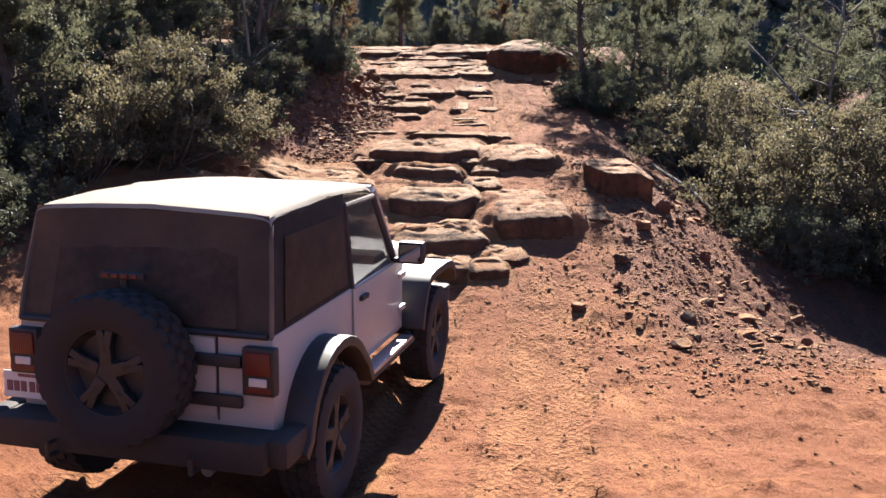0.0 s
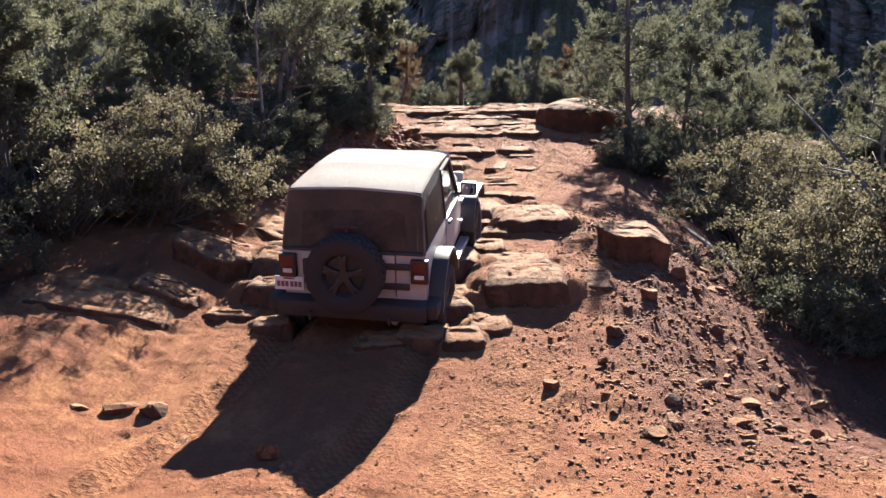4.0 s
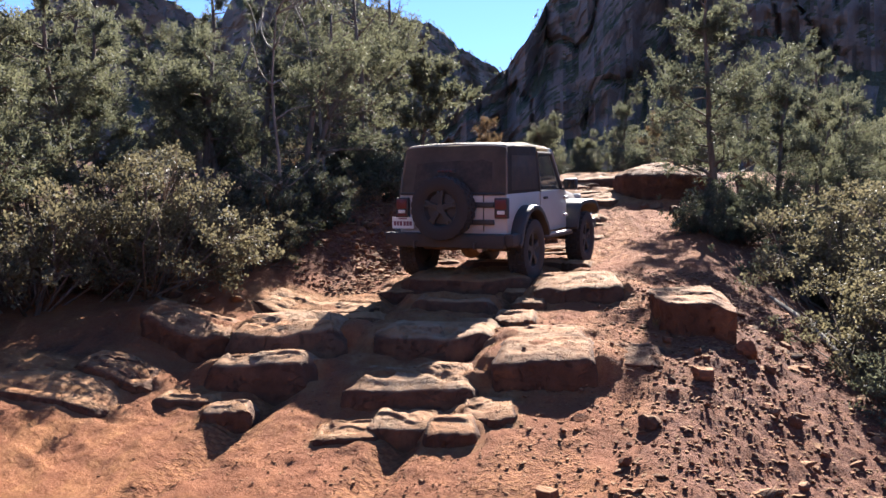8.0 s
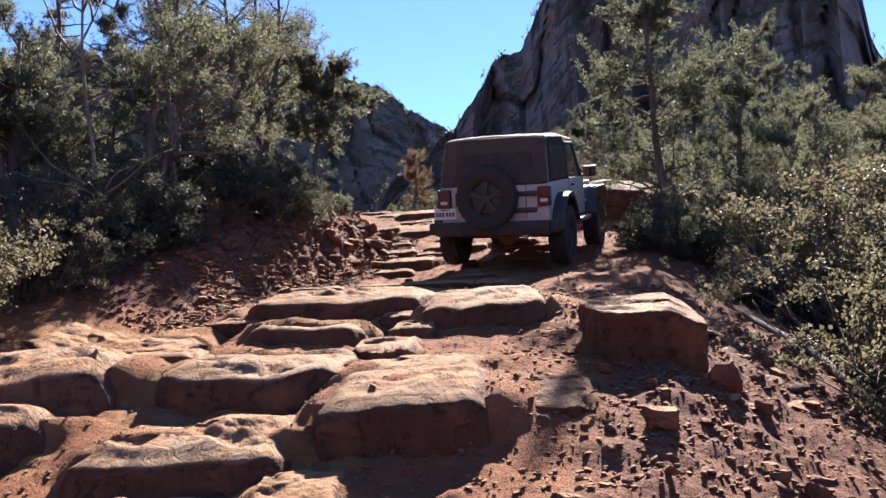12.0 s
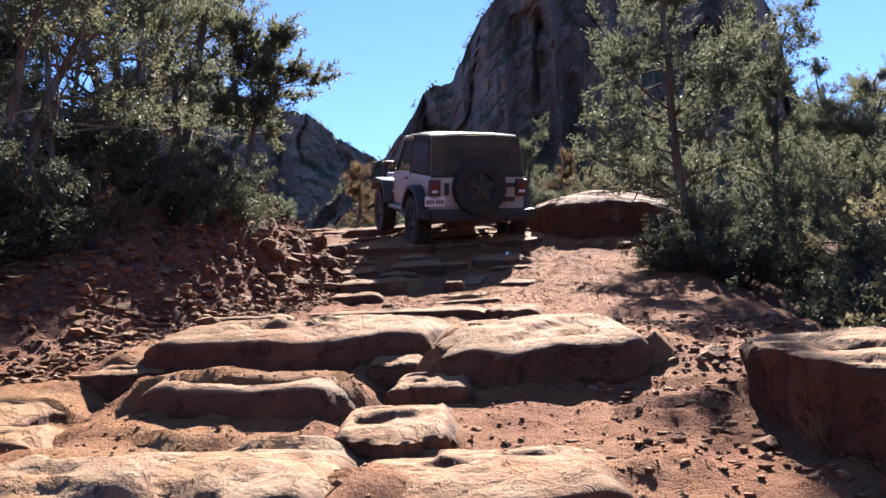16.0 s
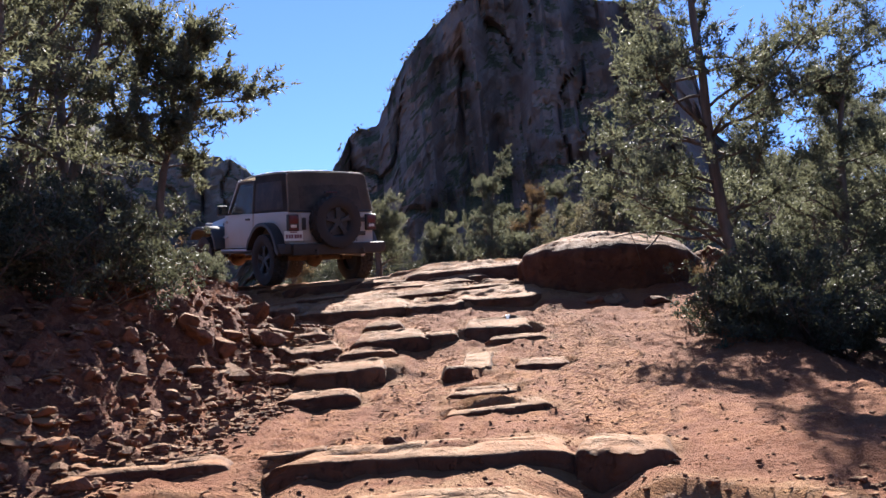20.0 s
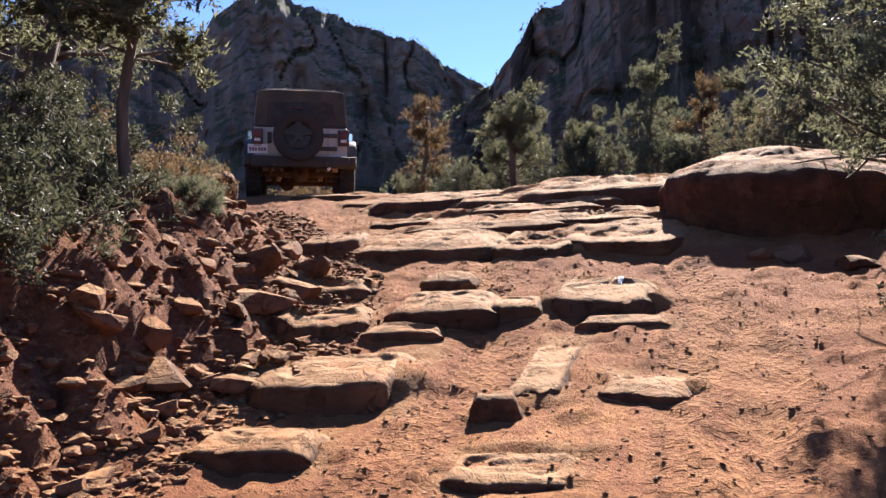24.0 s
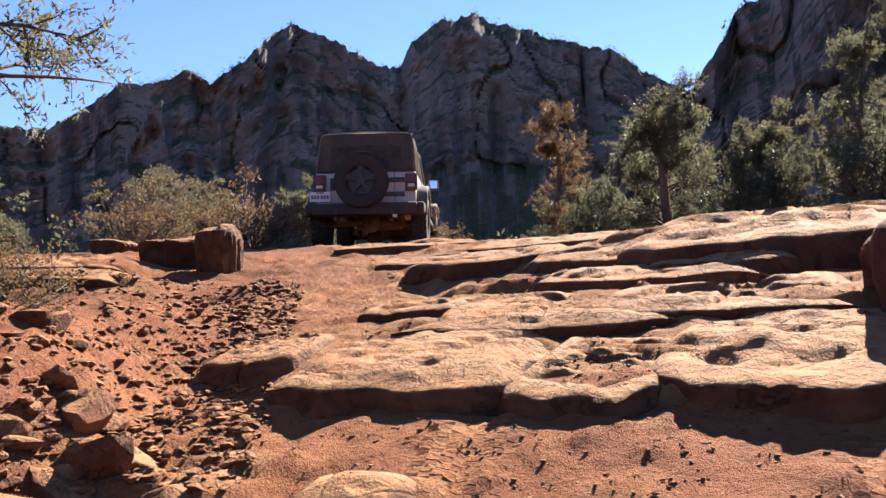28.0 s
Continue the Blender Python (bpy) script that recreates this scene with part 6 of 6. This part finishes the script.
# the slope that falls away
for k, x, y, s, turn in [(0, 4.9, 12.9, 0.95, 40), (3, 4.75, 11.9, 0.85, 0), (1, 5.2, 14.2, 1.25, 0), (0, 5.0, 15.8, 1.15, 100), (0, 6.2, 13.4, 1.3, 200), (3, 4.6, 17.4, 0.8, 30), (2, 3.2, 19.7, 0.7, 60), (2, 3.1, 20.6, 0.7, 160), (2, 3.6, 20.4, 0.7, 90), (2, 4.4, 18.0, 0.9, 140), (2, 3.5, 21.3, 0.55, 10), (0, 5.6, 18.0, 1.1, 10), (1, 6.6, 16.2, 1.2, 10), (1, 6.6, 12.2, 1.1, 160), (3, 3.6, 21.9, 0.45, 20), (2, 4.8, 22.4, 0.7, 50), (4, 3.4, 23.1, 0.3, 0), (0, 6.8, 20.0, 1.0, 0), (1, 5.9, 21.6, 1.0, 70), (4, 5.4, 16.9, 0.9, 60)]:
    plant(B[k], x, y, s, turn)
for k, x, y, s, turn in [(4, 3.42, 21.7, 0.84, 0), (4, 4.4, 21.6, 0.62, 90), (0, 4.9, 19.8, 0.52, 10), (2, 5.2, 20.8, 0.66, 10), (0, 6.6, 22.4, 0.55, 30), (3, 7.2, 18.6, 0.75, 80), (4, 8.2, 21.0, 0.5, 150), (1, 7.8, 15.6, 0.8, 190), (0, 9.4, 17.2, 0.8, 260), (3, 8.6, 13.0, 0.95, 300), (1, 10.6, 13.8, 0.85, 20), (4, 11.8, 18.5, 0.8, 60), (0, 7.6, 25.4, 0.6, 110), (1, 9.4, 24.0, 0.65, 10), (3, 6.4, 26.8, 0.7, 40), (4, 6.2, 24.2, 0.62, 200)]:
    plant(T[k], x, y, s, turn)
for k, x, y, s, turn, tip in [(0, -3.3, 17.0, 0.95, 0, 0), (0, -3.3, 15.0, 0.85, 90, 4), (1, -5.2, 16.6, 1.1, 0, 0), (0, -4.4, 19.2, 1.0, 200, 0), (1, 7.0, 13.6, 1.3, 60, -20), (0, 6.8, 15.2, 0.9, 120, -14)]:
    plant(DEAD[k], x, y, s, turn, tip=tip)
# over the crest
for k, x, y, s, turn in [(6, -3.9, 34.0, 0.62, 0), (3, -1.5, 32.3, 0.62, 60), (4, 1.0, 32.0, 0.5, 120), (3, 0.2, 31.6, 0.42, 10), (0, 2.6, 33.0, 0.5, 30), (4, 5.0, 33.0, 0.62, 200), (3, 4.0, 31.0, 0.6, 0), (0, 8.5, 31.0, 0.8, 40), (1, 6.6, 29.5, 0.66, 20), (3, -9.5, 35.0, 0.5, 0), (3, -13.0, 34.0, 0.55, 50), (0, -16.0, 38.0, 0.55, 90), (1, 12.0, 28.5, 0.7, 20), (3, -3.0, 40.0, 0.6, 100), (3, -12.0, 28.0, 0.5, 140), (6, 1.9, 31.5, 0.5, 80), (3, -5.0, 39.0, 0.6, 10)]:
    plant(T[k], x, y, s, turn)
for k, x, y, s, turn in [(4, -7.2, 29.5, 1.1, 0), (4, -8.2, 28.6, 0.9, 60), (0, -9.5, 30.2, 0.8, 100), (3, -10.5, 27.6, 0.7, 20), (2, 0.0, 31.0, 0.8, 0), (3, 1.6, 30.6, 0.9, 40), (0, 3.2, 29.6, 0.8, 90), (4, -6.4, 33.6, 1.0, 30), (2, -3.2, 35.0, 1.0, 10), (2, -2.6, 33.0, 0.8, 60)]:
    plant(B[k], x, y, s, turn)


def far_wood():
    """Woods in the valley and on the slopes below the cliffs, and an added unseen ring behind the walker: ragged little
    trees past counting.
    """
    r = np.random.RandomState(77)
    vs, fs, total = [], [], 0
    slopes = np.concatenate(SLOPES)
    slopes = slopes[np.abs(slopes[:, 0]) < 0.95 * slopes[:, 1]]
    crests = np.concatenate(CRESTS)
    crests = crests[np.abs(crests[:, 0]) < 0.95 * crests[:, 1]]
    for i in range(4200):
        near = i < 260 or i >= 4020
        # unseen trees added behind the walker to hold back sky light
        if i >= 4020:
            az, d = radians(r.uniform(105, 255)), r.uniform(16, 48)
            x, y = d * math.sin(az), 4 + d * math.cos(az)
            h, z = r.uniform(4.0, 7.0), float(ground_height(x, y))
        elif near:
            az, d = radians(r.uniform(-75, 60)), r.uniform(42, 110)
            x, y = d * math.sin(az), 10 + d * math.cos(az)
            h, z = r.uniform(3.0, 6.0), float(ground_height(x, y))
        elif i < 700:
            az, d = radians(r.uniform(-70, 45)), r.uniform(110, 260)
            x, y = d * math.sin(az), 10 + d * math.cos(az)
            h, z = r.uniform(3.0, 6.0), float(ground_height(x, y))
        elif i >= 3500:
            x, y, z = crests[r.randint(len(crests))] + (0, 0, -1)
            h = r.uniform(2.5, 5)
        else:
            x, y, z = slopes[r.randint(len(slopes))] + r.normal(size=3) * (5, 5, 0)
            h = r.uniform(4, 9)
        n = 12 if near else 5
        cs = [(x + 0.22 * h * r.normal(), y + 0.22 * h * r.normal(), z + h * f) for f in np.linspace(0.1, 0.95, n)]
        rs = [max(0.12 * h, 0.3 * h * (1.05 - f)) for f in np.linspace(0.1, 0.95, n)]
        v, f = leaf_cloud(cs, rs, 400 if near else 60, 0.3 if near else 0.7, 0.13 if near else 0.4, i, shell=0.2)
        vs.append(v)
        fs.append(f + total)
        total += len(v)
    ob = new("far_wood", quick_mesh("far_wood", np.concatenate(vs), np.concatenate(fs), FAR_LEAF))
    return tagged(ob, "olive-green juniper woods below the cliffs, plus an unseen ring added behind the walker", "wood", kind="stuff")


far_wood()

# --- small things -----------------------------------------------------------------
log = tagged(new("fallen_branch"), "bleached fallen branch lying on the slope", "branch")
bm = bmesh.new()
pts = [(3.62, 15.4, 0), (3.8, 15.0, 0), (3.98, 14.3, 0), (4.12, 13.6, 0), (4.2, 13.2, 0)]
add_tube(bm, [(x, y, height_at(x, y) + 0.05) for x, y, _ in pts], [0.018, 0.035, 0.04, 0.035, 0.02], 7)
part("stem", bm, DEAD_WOOD, log, "", "all")
r = np.random.RandomState(4)
for k in range(6):
    x, y, _ = pts[1 + k % 3]
    bm = bmesh.new()
    add_tube(bm, wander(r, (x, y, height_at(x, y) + 0.06), (r.normal(), r.normal(), 0.5), 0.4, 0.2, 4), [0.012, 0.009, 0.007, 0.005, 0.003], 4)
    part("twig", bm, DEAD_WOOD, log, "", "all")
tuft = tagged(new("grass_tuft"), "dry yellow grass tuft beside the boulder", "grass", "grass tufts")
v, f = leaf_cloud([(0, 0, 0.10)], [0.05], 36, 0.13, 0.005, 9, -1.2, 0.1)
blades = new("tuft", quick_mesh("tuft", v, f, GRASS))
blades.parent = tuft
for i, (x, y) in enumerate([(2.15, 12.4), (2.35, 12.3), (3.35, 22.8), (3.2, 14.6)]):
    m = pose(x, y, height_at(x, y), 0, 0, 50 * i)
    if i == 0:
        tuft.matrix_basis = m
    else:
        copy_thing(tuft, m)


# --- movement -------------------------------------------------------------------
CAR_ROWS = [
    (0.0, -1.50, 5.30, 0.03, 0.9, 1.2, -13.6),
    (0.5, -1.29, 6.06, 0.04, 3.0, 2.2, -12.4),
    (1.0, -1.10, 6.86, 0.08, 4.5, 1.8, -9.6),
    (2.0, -0.88, 8.35, 0.21, 7.1, 1.0, -4.0),
    (3.0, -0.73, 9.60, 0.45, 7.6, 2.7, -3.6),
    (4.5, -0.58, 11.28, 0.60, 17.5, 1.6, -3.0),
    (6.5, -0.52, 13.22, 1.28, 12.6, 2.7, -6.6),
    (7.2, -0.46, 14.02, 1.52, 10.2, 3.2, -9.2),
    (8.0, -0.30, 14.74, 1.78, 5.4, 2.8, -11.9),
    (9.5, 0.19, 16.19, 1.96, 8.4, 5.5, -20.7),
    (10.2, 0.38, 16.94, 2.06, 7.8, 3.2, -18.8),
    (11.0, 0.68, 17.65, 2.12, 9.6, 1.9, -15.9),
    (12.5, 0.95, 19.33, 2.48, 10.0, 3.5, -5.0),
    (13.5, 0.91, 20.37, 2.63, 7.5, 1.5, 4.0),
    (15.5, 0.32, 22.90, 3.23, 15.5, -0.7, 19.0),
    (17.0, -0.38, 24.20, 3.71, 10.8, -2.0, 26.6),
    (18.5, -1.05, 25.15, 3.98, 12.0, 1.0, 31.3),
    (19.2, -1.48, 25.62, 4.06, 10.5, -2.0, 35.0),
    (20.0, -2.05, 26.40, 4.25, 10.0, -3.5, 38.0),
    (21.5, -3.28, 27.50, 4.52, 2.5, -2.4, 44.0),
    (22.5, -4.05, 28.55, 4.66, 2.2, -2.0, 34.5),
    (24.5, -5.13, 29.80, 4.61, 3.0, 2.0, 20.6),
    (25.2, -5.70, 30.95, 4.68, 2.0, 2.2, 18.8),
    (26.0, -5.90, 31.17, 4.72, 0.6, 2.6, 17.6),
    (28.0, -5.99, 31.22, 4.73, -0.6, 1.8, 23.5),
]


def motions():
    walk(car, [(t, pose(x, y, z, pitch, roll, heading)) for t, x, y, z, pitch, roll, heading in CAR_ROWS])
    times = [0.2 * k for k in range(141)]
    at = [np.interp(times, [r[0] for r in CAR_ROWS], [r[c] for r in CAR_ROWS]) for c in (1, 2, 3)]
    steps = np.sqrt(sum(np.diff(a) ** 2 for a in at))
    rolled = np.concatenate([[0], np.cumsum(steps)]) / TYRE_R
    for wheel, x, y in car_wheels:
        walk(wheel, [(t, pose(x, y, TYRE_R, -math.degrees(a))) for t, a in zip(times, rolled)])


motions()
